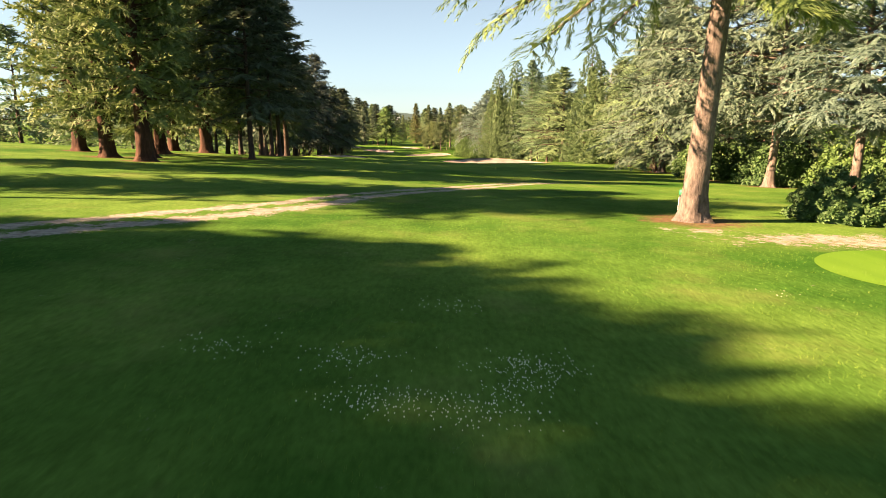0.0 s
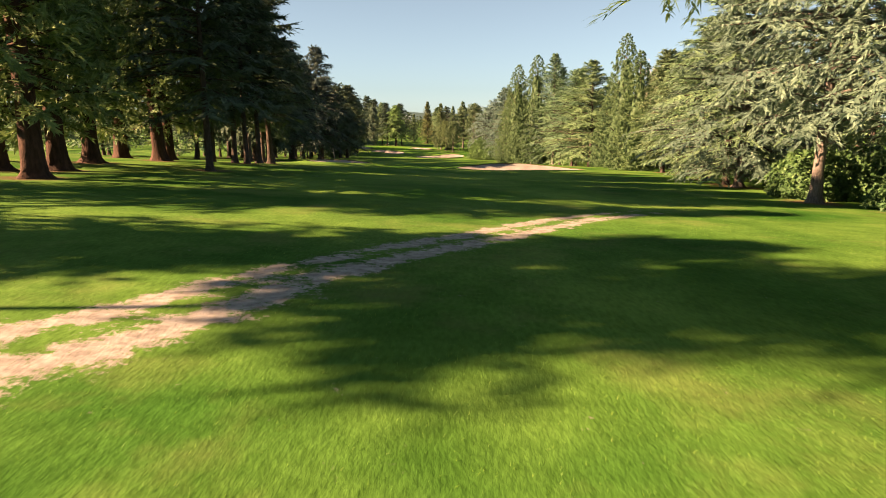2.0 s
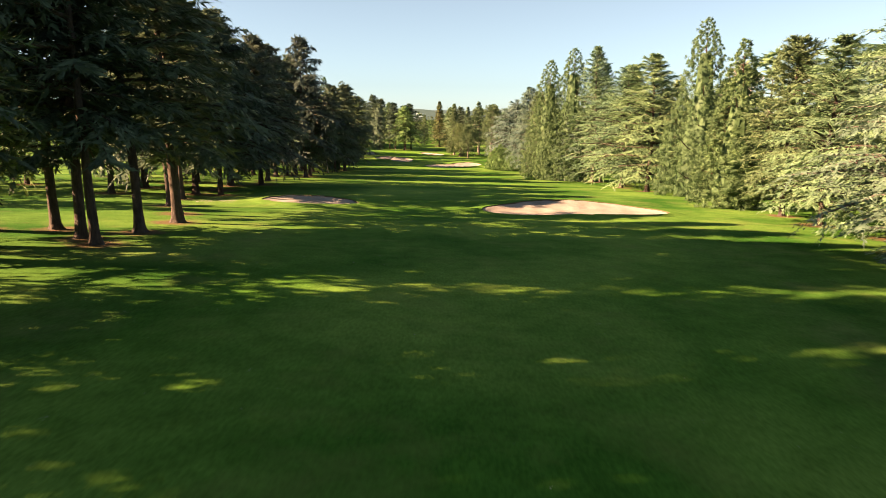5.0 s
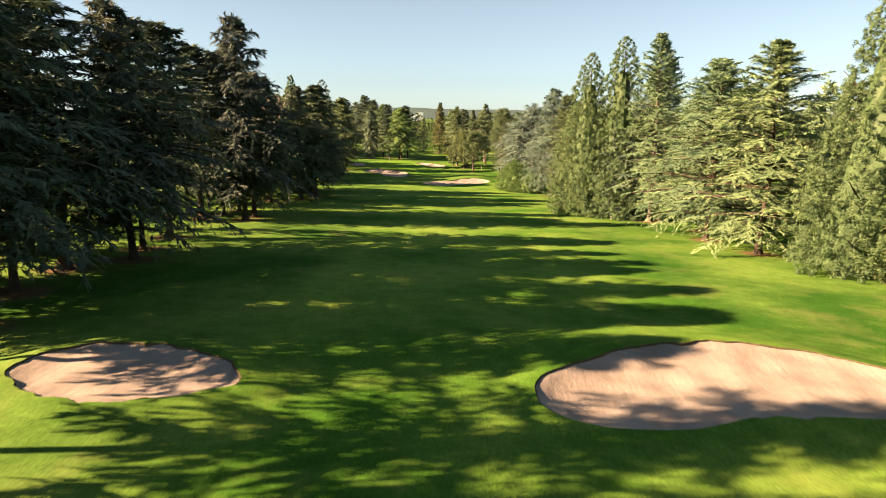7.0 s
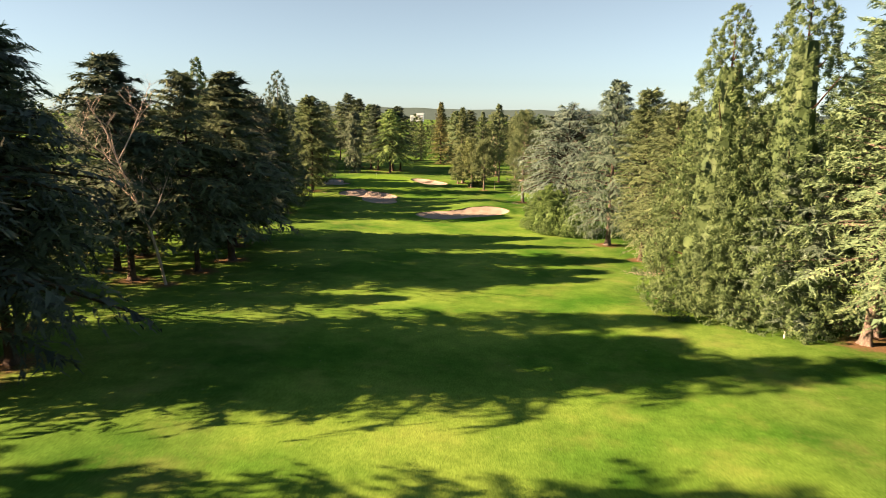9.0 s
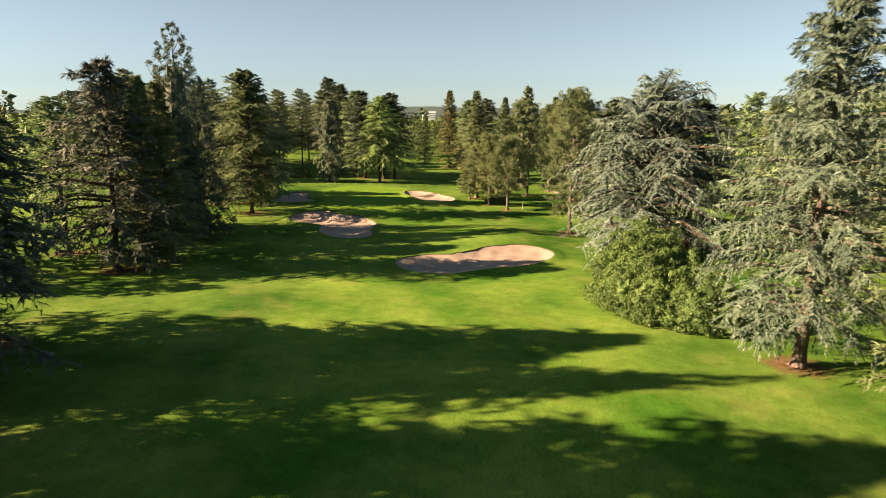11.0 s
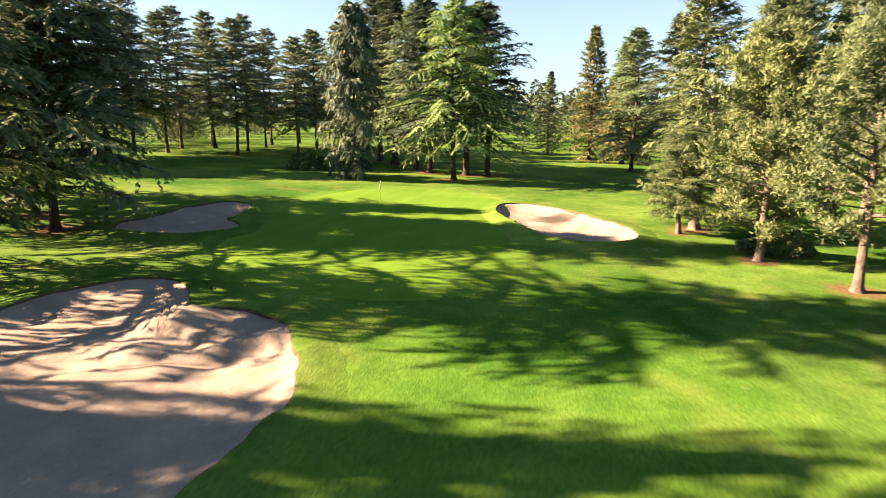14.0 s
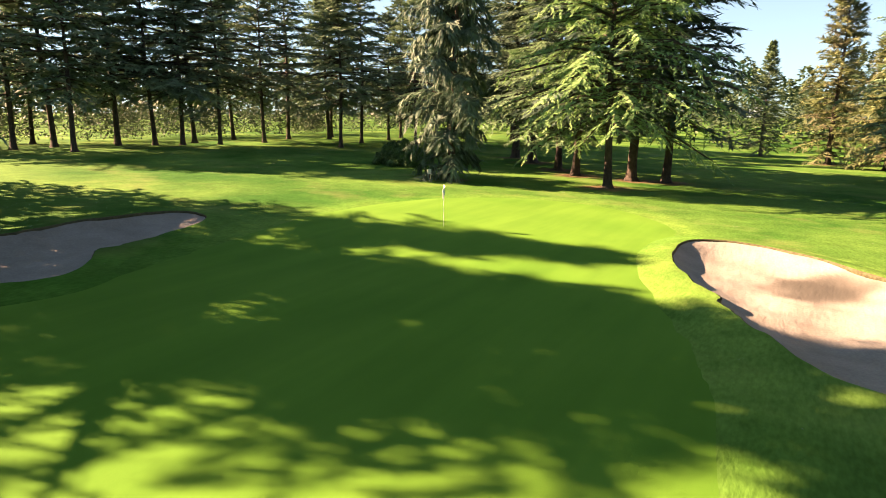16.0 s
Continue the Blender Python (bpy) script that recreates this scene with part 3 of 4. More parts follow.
cx, cy, a, r = outline(PUTTING, 220, 2.0)
for _ in range(60):  # keep a strip of longer turf between the green and the sand
    gap = np.minimum.reduce([lobes(cx + r * np.cos(a), cy + r * np.sin(a), p) for p in BUNKERS.values()])
    r = np.where(gap < 0.7, r - 0.12, r)
r = sum(np.roll(r, q) for q in range(-4, 5)) / 9
v, f = rings(cx, cy, a, r, np.append(np.linspace(0.03, 1.0, 26), 1.035), lambda x, y: land(x, y) + 0.05 * np.clip(-lobes(x, y, PUTTING, 2.0) / 1.2, -1, 1))
tagged(mesh_object("putting_green", v, f, GREEN), "smooth close-mown light green putting surface", "putting green", kind="structure")


cx, cy, a, r = outline([(15.2, 17.6, 4.2, 3.4, 10)], 90)
v, f = rings(cx, cy, a, r, np.linspace(0.1, 1.0, 8), lambda x, y: land(x, y) + 0.02 - 0.06 * np.clip(np.hypot((x - cx) / 4.2, (y - cy) / 3.4) - 0.9, 0, 1))
tagged(mesh_object("tee", v, f, GREEN), "small smooth patch of close-mown light grass at the tee", "tee", kind="structure")


# ---- trees ----
def unit(v):
    return v / np.maximum(np.linalg.norm(v, axis=-1, keepdims=True), 1e-9)


def tube(points, radii, sides, twist=0.0):
    """A tapered round tube along points."""
    pts, rad = np.asarray(points, float), np.asarray(radii, float)
    v, f = [], []
    for i, p in enumerate(pts):
        d = unit(pts[min(i + 1, len(pts) - 1)] - pts[max(i - 1, 0)])
        s = unit(np.cross(d, (0.31, 0.95, 0.1)))
        t = np.cross(d, s)
        for k in range(sides):
            w = 2 * math.pi * k / sides + twist * i
            v.append(p + rad[i] * (math.cos(w) * s + math.sin(w) * t))
    for i in range(len(pts) - 1):
        for k in range(sides):
            j = (k + 1) % sides
            f.append([i * sides + k, i * sides + j, (i + 1) * sides + j, (i + 1) * sides + k])
    return v, f


def join(pieces):
    v, f = [], []
    for pv, pf in pieces:
        o = len(v)
        v += list(pv)
        f += [[i + o for i in q] for q in pf]
    return v, f


def sprays(base, way, normal, length, width):
    """Needle sprays: long lozenges, one face each, slightly folded down at the tip."""
    side = unit(np.cross(way, normal))
    n = len(base)
    v = np.empty((n, 4, 3))
    v[:, 0] = base
    v[:, 1] = base + way * (length * 0.4)[:, None] + side * width[:, None]
    v[:, 2] = base + way * length[:, None] - np.array((0, 0, 0.1)) * length[:, None]
    v[:, 3] = base + way * (length * 0.4)[:, None] - side * width[:, None]
    return v.reshape(-1, 3), np.arange(n * 4).reshape(n, 4)


def needles(base, way, normal, length, width):
    """Fine tapering needle tufts, one pointed sliver each."""
    side = unit(np.cross(way, normal))
    n = len(base)
    v = np.empty((n, 3, 3))
    v[:, 0] = base - side * width[:, None]
    v[:, 1] = base + side * width[:, None]
    v[:, 2] = base + way * length[:, None]
    return v.reshape(-1, 3), np.arange(n * 3).reshape(n, 3)


KINDS = {
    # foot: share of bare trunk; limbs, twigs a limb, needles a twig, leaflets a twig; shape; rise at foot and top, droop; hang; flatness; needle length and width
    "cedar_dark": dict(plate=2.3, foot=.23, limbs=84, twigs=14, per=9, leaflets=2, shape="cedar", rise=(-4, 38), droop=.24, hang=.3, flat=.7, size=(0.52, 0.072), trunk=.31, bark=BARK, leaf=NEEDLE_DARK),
    "cedar_green": dict(plate=2.0, storeys=16, foot=.13, limbs=120, twigs=17, per=14, leaflets=5, shape="cedar", rise=(0, 40), droop=.25, hang=.32, flat=.8, size=(0.34, 0.044), trunk=.33, bark=BARK, leaf=NEEDLE_GREEN),
    "cedar_grey": dict(plate=2.0, foot=.25, storeys=16, limbs=110, twigs=19, per=17, leaflets=5, shape="cedar", rise=(6, 40), droop=.36, hang=.45, flat=.6, size=(0.33, 0.042), trunk=.42, bark=BARK_PALE, leaf=NEEDLE_GREY),
    "cedar_grey_dark": dict(plate=2.3, foot=.12, limbs=84, twigs=14, per=10, leaflets=2, shape="cedar", rise=(4, 40), droop=.45, hang=.6, flat=.5, size=(0.50, 0.070), trunk=.36, bark=BARK, leaf=NEEDLE_GREY_SHADED),
    "cedar_blue": dict(plate=2.2, foot=.02, storeys=18, limbs=160, twigs=24, per=19, leaflets=8, shape="broad", rise=(12, 45), droop=.52, hang=.6, flat=.6, size=(0.28, 0.036), trunk=.45, bark=BARK, leaf=NEEDLE_BLUE),
    "cedar_tall": dict(plate=2.2, lean=(.05, 0), foot=.39, limbs=60, twigs=40, per=38, leaflets=8, shape="cedar", rise=(-8, 35), droop=.36, hang=.3, flat=.8, size=(0.28, 0.026), trunk=.52, bark=BARK_PALE, leaf=NEEDLE_TEE),
    "cedar_row": dict(plate=2.0, foot=.24, limbs=80, twigs=12, per=8, leaflets=2, shape="cedar", rise=(-8, 30), droop=.15, hang=.2, flat=.8, size=(0.58, 0.080), trunk=.29, bark=BARK, leaf=NEEDLE_ROW),
    "cedar_weeping": dict(plate=2.0, foot=.05, limbs=80, twigs=17, per=20, leaflets=3, shape="broad", rise=(20, 45), droop=.75, hang=1.3, flat=.2, size=(0.52, 0.05), trunk=.34, bark=BARK, leaf=NEEDLE_WEEP),
    "cedar_far": dict(foot=.12, limbs=40, twigs=8, per=6, leaflets=1, shape="cedar", rise=(-2, 38), droop=.25, hang=.3, flat=.7, size=(1.00, 0.190), trunk=.36, bark=BARK, leaf=NEEDLE_GREEN),
    "fir_far": dict(foot=.08, limbs=44, twigs=8, per=5, leaflets=1, shape="cone", rise=(-8, 35), droop=.15, hang=.3, flat=.6, size=(1.00, 0.190), trunk=.32, bark=BARK, leaf=NEEDLE_PINE),
    "sequoia_old": dict(plate=2.0, foot=.13, limbs=170, twigs=12, per=15, leaflets=4, shape="column", rise=(-22, 45), droop=-.12, hang=.3, flat=.2, size=(0.40, 0.060), trunk=.66, bark=BARK_RED, leaf=NEEDLE_GROVE),
    "sequoia_spire": dict(foot=.0, limbs=60, twigs=9, per=11, shape="spire", rise=(-14, 50), droop=-.30, hang=.0, flat=.1, tufts=640, tuft=.13, hairs=48, size=(0.42, 0.066), spiky=.28, trunk=.50, bark=BARK_RED, leaf=NEEDLE_SEQUOIA),
    "fir": dict(plate=2.0, foot=.06, limbs=130, twigs=13, per=13, leaflets=2, shape="cone", rise=(-12, 40), droop=.12, hang=.3, flat=.65, size=(0.32, 0.046), trunk=.34, bark=BARK_PALE, leaf=NEEDLE_PINE),
    "fir_thin": dict(foot=.28, limbs=70, twigs=12, per=15, leaflets=2, shape="cone", rise=(-12, 40), droop=.2, hang=.5, flat=.5, size=(0.42, 0.050), trunk=.24, bark=BARK_PALE, leaf=NEEDLE_PINE),
    "fir_brown": dict(foot=.05, limbs=110, twigs=12, per=13, leaflets=2, shape="cone", rise=(-10, 40), droop=.12, hang=.25, flat=.5, size=(0.48, 0.062), trunk=.34, bark=BARK, leaf=NEEDLE_BROWN),
    "pine": dict(foot=.15, limbs=80, twigs=4, per=4, shape="pine", rise=(0, 40), droop=-.05, hang=-.1, flat=.15, tufts=10, tuft=.62, hairs=56, size=(0.32, 0.046), spiky=.8, trunk=.34, bark=BARK_PALE, leaf=NEEDLE_PINE),
    "pine_low": dict(foot=.22, limbs=60, twigs=4, per=4, shape="pine", rise=(5, 40), droop=-.05, hang=-.1, flat=.15, tufts=10, tuft=.60, hairs=64, size=(0.30, 0.042), spiky=.8, trunk=.36, bark=BARK_PALE, leaf=NEEDLE_PINE),
}
KINDS["sequoia_near"] = {**KINDS["sequoia_spire"], "tufts": 1500, "tuft": .088, "hairs": 50, "size": (0.30, 0.045)}
KINDS["cedar_low"] = {**KINDS["cedar_green"], "foot": .09}
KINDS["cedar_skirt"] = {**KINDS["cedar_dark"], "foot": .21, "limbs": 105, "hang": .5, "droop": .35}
KINDS["cedar_open"] = {**KINDS["cedar_green"], "foot": .23, "limbs": 130, "per": 18, "leaflets": 7, "size": (0.26, 0.030), "droop": .4, "hang": .5, "leaf": NEEDLE_BRIGHT}
KINDS["fir_full"] = {**KINDS["fir"], "foot": .14, "limbs": 150, "shape": "full", "bark": BARK}
KINDS["pine_dense"] = {**KINDS["pine"], "foot": .13, "limbs": 96, "rise": (-8, 42), "tufts": 15, "tuft": .50, "hairs": 62, "size": (0.27, 0.034)}
KINDS["fir_open"] = {**KINDS["fir"], "foot": .16, "limbs": 150, "leaf": NEEDLE_GREEN}
# shaded copies of the spire and the green cedar, by darker needle colour
KINDS["sequoia_dark"] = {**KINDS["sequoia_spire"], "leaf": NEEDLE_DARK}
KINDS["cedar_full"] = {**KINDS["cedar_green"], "limbs": 150, "per": 16, "plate": 3.0, "leaflets": 7, "leaf": NEEDLE_MID, "droop": .3, "hang": .45}
KINDS["cedar_soft"] = {**KINDS["cedar_grey"], "foot": .1, "limbs": 120, "twigs": 24, "per": 24, "size": (0.24, 0.030), "hang": .8}
KINDS["cedar_bare"] = {**KINDS["cedar_dark"], "foot": .72, "limbs": 110, "shape": "broad", "droop": .12, "hang": .2}
KINDS["cedar_high"] = {**KINDS["cedar_dark"], "foot": .36, "limbs": 92, "plate": 2.8}
KINDS["cedar_broad"] = {**KINDS["cedar_skirt"], "shape": "broad"}
KINDS["grey_low"] = {**KINDS["cedar_grey"], "foot": .05}
LABELS = {
    "pine_dense": "dense fluffy pine above a short bare trunk",
    "cedar_low": "green cedar with branches sweeping low over the grass", "cedar_skirt": "dark cedar with shaggy branches hanging near the ground",
    "cedar_open": "light green cedar with arching layered branches above a bare trunk", "fir_full": "dense broad conifer with olive green needles", "fir_open": "tall fir with a bare pale lower trunk",
    "sequoia_dark": "conical sequoia at the lawn edge, shade put into its dark needles",
    "sequoia_near": "dense conical sequoia with foliage down to the ground",
    "cedar_full": "broad dense cedar with tiered branches above a bare trunk",
    "cedar_soft": "soft grey-green cedar with drooping branches behind a laurel",
    "cedar_broad": "broad dark cedar with a rounded shaggy crown",
    "cedar_high": "tall dark cedar with a high crown above a bare trunk",
    "cedar_bare": "tall cedar with a long bare trunk",
    "grey_low": "grey-green cedar with branches sweeping to the ground",
    "cedar_dark": "tall dark green cedar with layered drooping branches", "cedar_green": "broad green cedar with flat layered branches on grass",
    "cedar_grey": "grey-green deodar cedar with hanging branch tips", "cedar_grey_dark": "grey cedar with shaggy hanging branches, shade put into its needles",
    "cedar_blue": "large silvery blue cedar with branches down to the grass", "cedar_tall": "leaning old cedar with a bare pale trunk by the tee",
    "cedar_row": "slender dark cedar with a bare lower trunk on a lawn", "cedar_weeping": "weeping grey cedar with curtains of hanging branches",
    "cedar_far": "cedar standing back in the wood edge", "fir_far": "fir standing back in the wood edge",
    "sequoia_old": "old giant sequoia with a thick red-brown flared trunk", "sequoia_spire": "dense conical sequoia with foliage down to the ground",
    "fir": "tall conical fir with olive green needles", "fir_thin": "thin tall fir with a sparse open crown", "fir_brown": "conical conifer with browning foliage",
    "pine": "pine with tufted olive needles and a pale trunk", "pine_low": "low spreading pine with a crooked pale trunk",
    "dead_tree": "dead bare tree with bleached white branches",
}


def reach(shape, u):
    """Crown outline: share of the radius at the share u of the crown's height."""
    if shape == "cedar":
        return np.minimum(1, .66 + 2.0 * u) * np.clip(1 - u ** 1.5, 0, 1) ** .85 + .05
    if shape == "broad":
        return np.minimum(1, .8 + u) * np.sqrt(np.clip(1 - u ** 1.6, 0, 1)) + .04
    if shape == "column":
        return np.minimum(1, .7 + 1.2 * u) * np.sqrt(np.clip(1 - u, 0, 1)) + .05
    if shape == "spire":
        return np.minimum(1, .86 + 1.2 * u) * (1 - u) ** .62 + .03
    if shape == "full":
        return np.minimum(1, .62 + 1.8 * u) * np.clip(1 - u, 0, 1) ** .52 + .04
    if shape == "pine":
        return np.minimum(1, .55 + 1.5 * u) * np.clip(1 - u, 0, 1) ** .5 + .08
    return np.minimum(1, .8 + 1.5 * u) * (1 - u) ** .85 + .03


def conifer(kind, tall, wide, seed):
    """One tree at the origin: an Empty with its trunk and its crown."""
    k = KINDS[kind]
    g = np.random.default_rng(seed)
    NL, NT, NS = k["limbs"], k["twigs"], k["per"]
    sway = np.array(k.get("lean", g.uniform(-.02, .02, 2))) * tall

    def axis(z):
        q = np.maximum(np.asarray(z) / tall, 0)
        return np.stack([sway[0] * q ** 1.5 + .12 * np.sin(q * 7 + seed), sway[1] * q ** 1.5 + .12 * np.sin(q * 5 + 2 * seed), np.asarray(z)], -1)

    # trunk with a flared foot
    zs = tall * np.array([-.012, 0, .008, .02, .05, .1, .2, .32, .45, .6, .75, .88, .985])
    R = k["trunk"] * (tall / 25) ** .5
    if k["shape"] == "spire":
        zs = zs * .95
    rs = R * np.array([2.0, 1.75, 1.38, 1.14, 1.0, .93, .86, .78, .66, .48, .3, .15, .03])
    v, f = tube(axis(zs), rs, 14)
    v = np.array(v)
    v[:, :2] += (g.normal(0, .03, (len(v), 2)) + 0.0) * np.repeat(rs, 14)[:, None]
    ring = np.tile(2 * np.pi * np.arange(14) / 14, len(zs))
    flute = np.repeat(np.clip(1 - zs / (.09 * tall), 0, 1), 14) * (.18 * np.cos(5 * ring + seed) + .1 * np.cos(3 * ring + 2 * seed))
    mid = np.repeat(axis(zs), 14, 0)
    v = mid + (v - mid) * (1 + flute)[:, None]
    wood = [(v.tolist(), f)]
    # limbs
    u = (np.arange(NL) + g.uniform(0, .9, NL)) / NL
    u = u ** {"column": .6}.get(k["shape"], .85)
    if k["shape"] in ("cedar", "broad"):  # storeys with gaps between
        step = 1.0 / k.get("storeys", 14)
        u = np.where(u < .72, np.clip((np.round(u / step) + g.normal(0, .2, NL)) * step, 0, 1), u)
    z0 = tall * (k["foot"] + (1 - k["foot"]) * .985 * u)
    turn = np.arange(NL) * 2.39996 + g.uniform(-.5, .5, NL)
    ln = 1.16 * wide * reach(k["shape"], u) * (1 + .14 * np.sin(turn + seed) + .10 * np.sin(2 * turn + 9 * u)) * g.uniform(*{"spire": (.86, 1.05), "column": (.6, 1.1), "cone": (.78, 1.08), "full": (.75, 1.1)}.get(k["shape"], (.66, 1.16)), NL)
    rise = np.radians(k["rise"][0] + (k["rise"][1] - k["rise"][0]) * u + g.uniform(-7, 7, NL))
    out = np.stack([np.cos(turn), np.sin(turn), np.zeros(NL)], -1)
    root = axis(z0)

    def along(s):
        """Points on the limbs at the shares s, shaped (NL, n)."""
        d = s * ln[:, None]
        up = d * np.tan(rise)[:, None] - k["droop"] * ln[:, None] * s ** 2.1 * .9
        return root[:, None] + out[:, None] * d[..., None] + up[..., None] * np.array((0, 0, 1.0))

    sp = np.array([0, .45, .92])
    P = along(np.broadcast_to(sp, (NL, 3)))
    for i in range(0, NL, 4 if k["shape"] == "spire" else 1):
        r = max(.02, .016 * ln[i]) * (tall / 25) ** .3
        wood.append(tube(P[i], [r * 1.6, r, r * .3], 3))
    # twigs to both sides, and sprays along each
    s = (np.arange(NT)[None] + g.uniform(.1, .9, (NL, NT))) / NT
    s = {"pine": .35 + .65 * s, "spire": .3 + .7 * s, "column": .25 + .75 * s}.get(k["shape"], .10 + .90 * s)
    B = along(s)
    tang = unit(along(np.minimum(s + .05, 1.05)) - B)
    flank = np.where((np.arange(NT) % 2)[None] == 0, 1.0, -1.0) * np.ones((NL, 1))
    flatside = unit(np.cross(tang, (0, 0, 1.0)))
    open_ = g.uniform(.5, 1.25, (NL, NT))
    tilt = g.normal(0, 1 - k["flat"], (NL, NT)) * .9
    tw = unit(tang * np.cos(open_)[..., None] + flatside * (flank * np.sin(open_))[..., None] + np.array((0, 0, 1.0)) * (tilt - .35 * k["hang"])[..., None])
    tl = (ln[:, None] * .34 * np.sin(np.pi * np.clip(.18 + .82 * (1 - s), 0, 1) * .62) + .25) * g.uniform(.7, 1.25, (NL, NT))
    if k["shape"] in ("spire", "column"):
        tl = tl * .8 + .2
    q = (np.arange(NS)[None, None] + g.uniform(0, .9, (NL, NT, NS))) / NS
    fall = k["hang"] * (q * tl[..., None]) ** 1.4 * .35
    C = B[:, :, None] + tw[:, :, None] * (q * tl[..., None])[..., None] - fall[..., None] * np.array((0, 0, 1.0))
    C += g.normal(0, .05, C.shape)
    ha = np.where(np.arange(NS) % 2 == 0, 1.0, -1.0)[None, None]
    up = np.array((0, 0, 1.0))
    nrm = unit(up * (.25 + k["flat"]) + out[:, None, None] * .45 + g.normal(0, .28, C.shape))
    sd = unit(np.cross(np.broadcast_to(tw[:, :, None], C.shape), nrm))
    W = unit(tw[:, :, None] + sd * (ha * g.uniform(.08, .7, C.shape[:3]))[..., None] - up * (.55 * k["hang"]) + g.normal(0, .13, C.shape))
    if k["shape"] == "column":
        W = unit(W + up * .35 + g.normal(0, .3, C.shape))
    L0, W0 = k["size"][0] * 1.3, k["size"][1] * .88
    grow = (tall / 25) ** .4
    parts = []
    if k["shape"] in ("spire", "pine"):
        # tufts: on the skin of a spire, along the outer boughs of a pine
        if k["shape"] == "spire":
            NP = k["tufts"]
            pu = 1 - np.sqrt(1 - (np.arange(NP) + g.uniform(0, 1, NP)) / NP * .995)
            pu[::17] = np.linspace(.74, .998, len(pu[::17]))
            pw = np.arange(NP) * 2.39996 + g.normal(0, .25, NP)
            pw[::17] = np.arange(len(pw[::17])) * 2.39996
            face = np.stack([np.cos(pw), np.sin(pw), 0 * pw], -1)
            skin = wide * reach("spire", pu) * (1 + .10 * np.sin(3 * pw + 9 * pu + seed) + .07 * np.sin(7 * pw - 21 * pu)) * 1.04 * g.uniform(.1, 1, NP) ** .35
            mid = axis(tall * (k["foot"] + .01 + (1 - k["foot"]) * .985 * pu)) + face * skin[:, None]
            big = wide * k["tuft"] * (.5 + .5 * (1 - pu)) * g.uniform(.7, 1.35, NP)
            # shaded heart of the tree
            rim = np.linspace(0, .8, 11)
            hs = np.linspace(0, 2 * np.pi, 13)[:-1]
            heart = np.concatenate([axis(np.full(12, tall * (k["foot"] + .01 + (1 - k["foot"]) * q_)))
                                    + np.stack([np.cos(hs), np.sin(hs), 0 * hs], -1) * (wide * (.52 - .2 * q_) * reach("spire", q_) * g.uniform(.85, 1.1, 12))[:, None] for q_ in rim])
            quads_ = [[r_ * 12 + c_, r_ * 12 + (c_ + 1) % 12, (r_ + 1) * 12 + (c_ + 1) % 12, (r_ + 1) * 12 + c_] for r_ in range(10) for c_ in range(12)]
            parts.append((heart, quads_))
        else:
            st = .34 + .7 * (np.arange(k["tufts"])[None] + g.uniform(.1, .9, (NL, k["tufts"]))) / k["tufts"]
            mid = (along(st) + g.normal(0, .3, (NL, k["tufts"], 3)) * (1, 1, .55)).reshape(-1, 3)
            face = np.repeat(out, k["tufts"], 0) * .4 + up * .6
            big = k["tuft"] * g.uniform(.6, 1.3, len(mid))
        per = k["hairs"]
        d = unit(g.normal(0, .8, (len(mid), per, 3)) + face[:, None] * .75 + up * .25)
        slant = unit(up * .55 + g.normal(0, .5, d.shape))
        way_ = unit(slant - (slant * d).sum(-1, keepdims=True) * d + d * k["spiky"])
        nn = unit(d - (d * way_).sum(-1, keepdims=True) * way_ + g.normal(0, .12, d.shape))
        base_ = mid[:, None] + d * (big[:, None] * g.uniform(*((.3, .95) if k["shape"] == "spire" else (.45, .9)), (len(mid), per)))[..., None]
        m_ = len(mid) * per
        parts.append(needles(base_.reshape(m_, 3), way_.reshape(m_, 3), nn.reshape(m_, 3), k["size"][0] * g.uniform(.6, 1.3, m_), k["size"][1] * g.uniform(.7, 1.4, m_)))
    else:
        n = NL * NT * NS
        parts.append(needles(C.reshape(n, 3), W.reshape(n, 3), nrm.reshape(n, 3), L0 * grow * g.uniform(.6, 1.4, n), W0 * grow * g.uniform(.7, 1.4, n)))
        # broader leaflets under them that close the plate of each bough, and pointed fronds along its spine
        NF = k.get("leaflets", 4)
        fq = (np.arange(NF)[None, None] + g.uniform(0, .8, (NL, NT, NF))) / NF
        fc = B[:, :, None] + tw[:, :, None] * (fq * tl[..., None])[..., None] - (k["hang"] * (fq * tl[..., None]) ** 1.4 * .35)[..., None] * up - .03 * up
        fn = unit(up * (.3 + k["flat"]) + out[:, None, None] * .35 + g.normal(0, .22, fc.shape))
        fside = unit(np.cross(np.broadcast_to(tw[:, :, None], fc.shape), fn))
        fway = unit(tw[:, :, None] + fside * (np.where(np.arange(NF) % 2 == 0, .5, -.5)[None, None] * g.uniform(.3, 1.2, fc.shape[:3]))[..., None] - up * (.5 * k["hang"]))
        m_ = NL * NT * NF
        parts.append(sprays(fc.reshape(m_, 3), fway.reshape(m_, 3), fn.reshape(m_, 3), 1.0 * L0 * grow * g.uniform(.7, 1.3, m_), k.get("plate", 1.5) * W0 * grow * g.uniform(.7, 1.3, m_)))
        NB = 34 if L0 < .45 else 16
        st = np.linspace(.05, 1.0, NB)[None] + g.uniform(-.02, .02, (NL, NB))
        spine = along(st) + np.array((0, 0, .04))
        way_b = unit(along(np.minimum(st + .05, 1.06)) - spine)
        across = unit(np.cross(way_b, up))
        half = np.minimum((ln[:, None] * .34 * np.sin(np.pi * np.clip(.18 + .82 * (1 - st), 0, 1) * .62) + .2) * .62, min(.62, 1.1 * L0))
        fronds = []
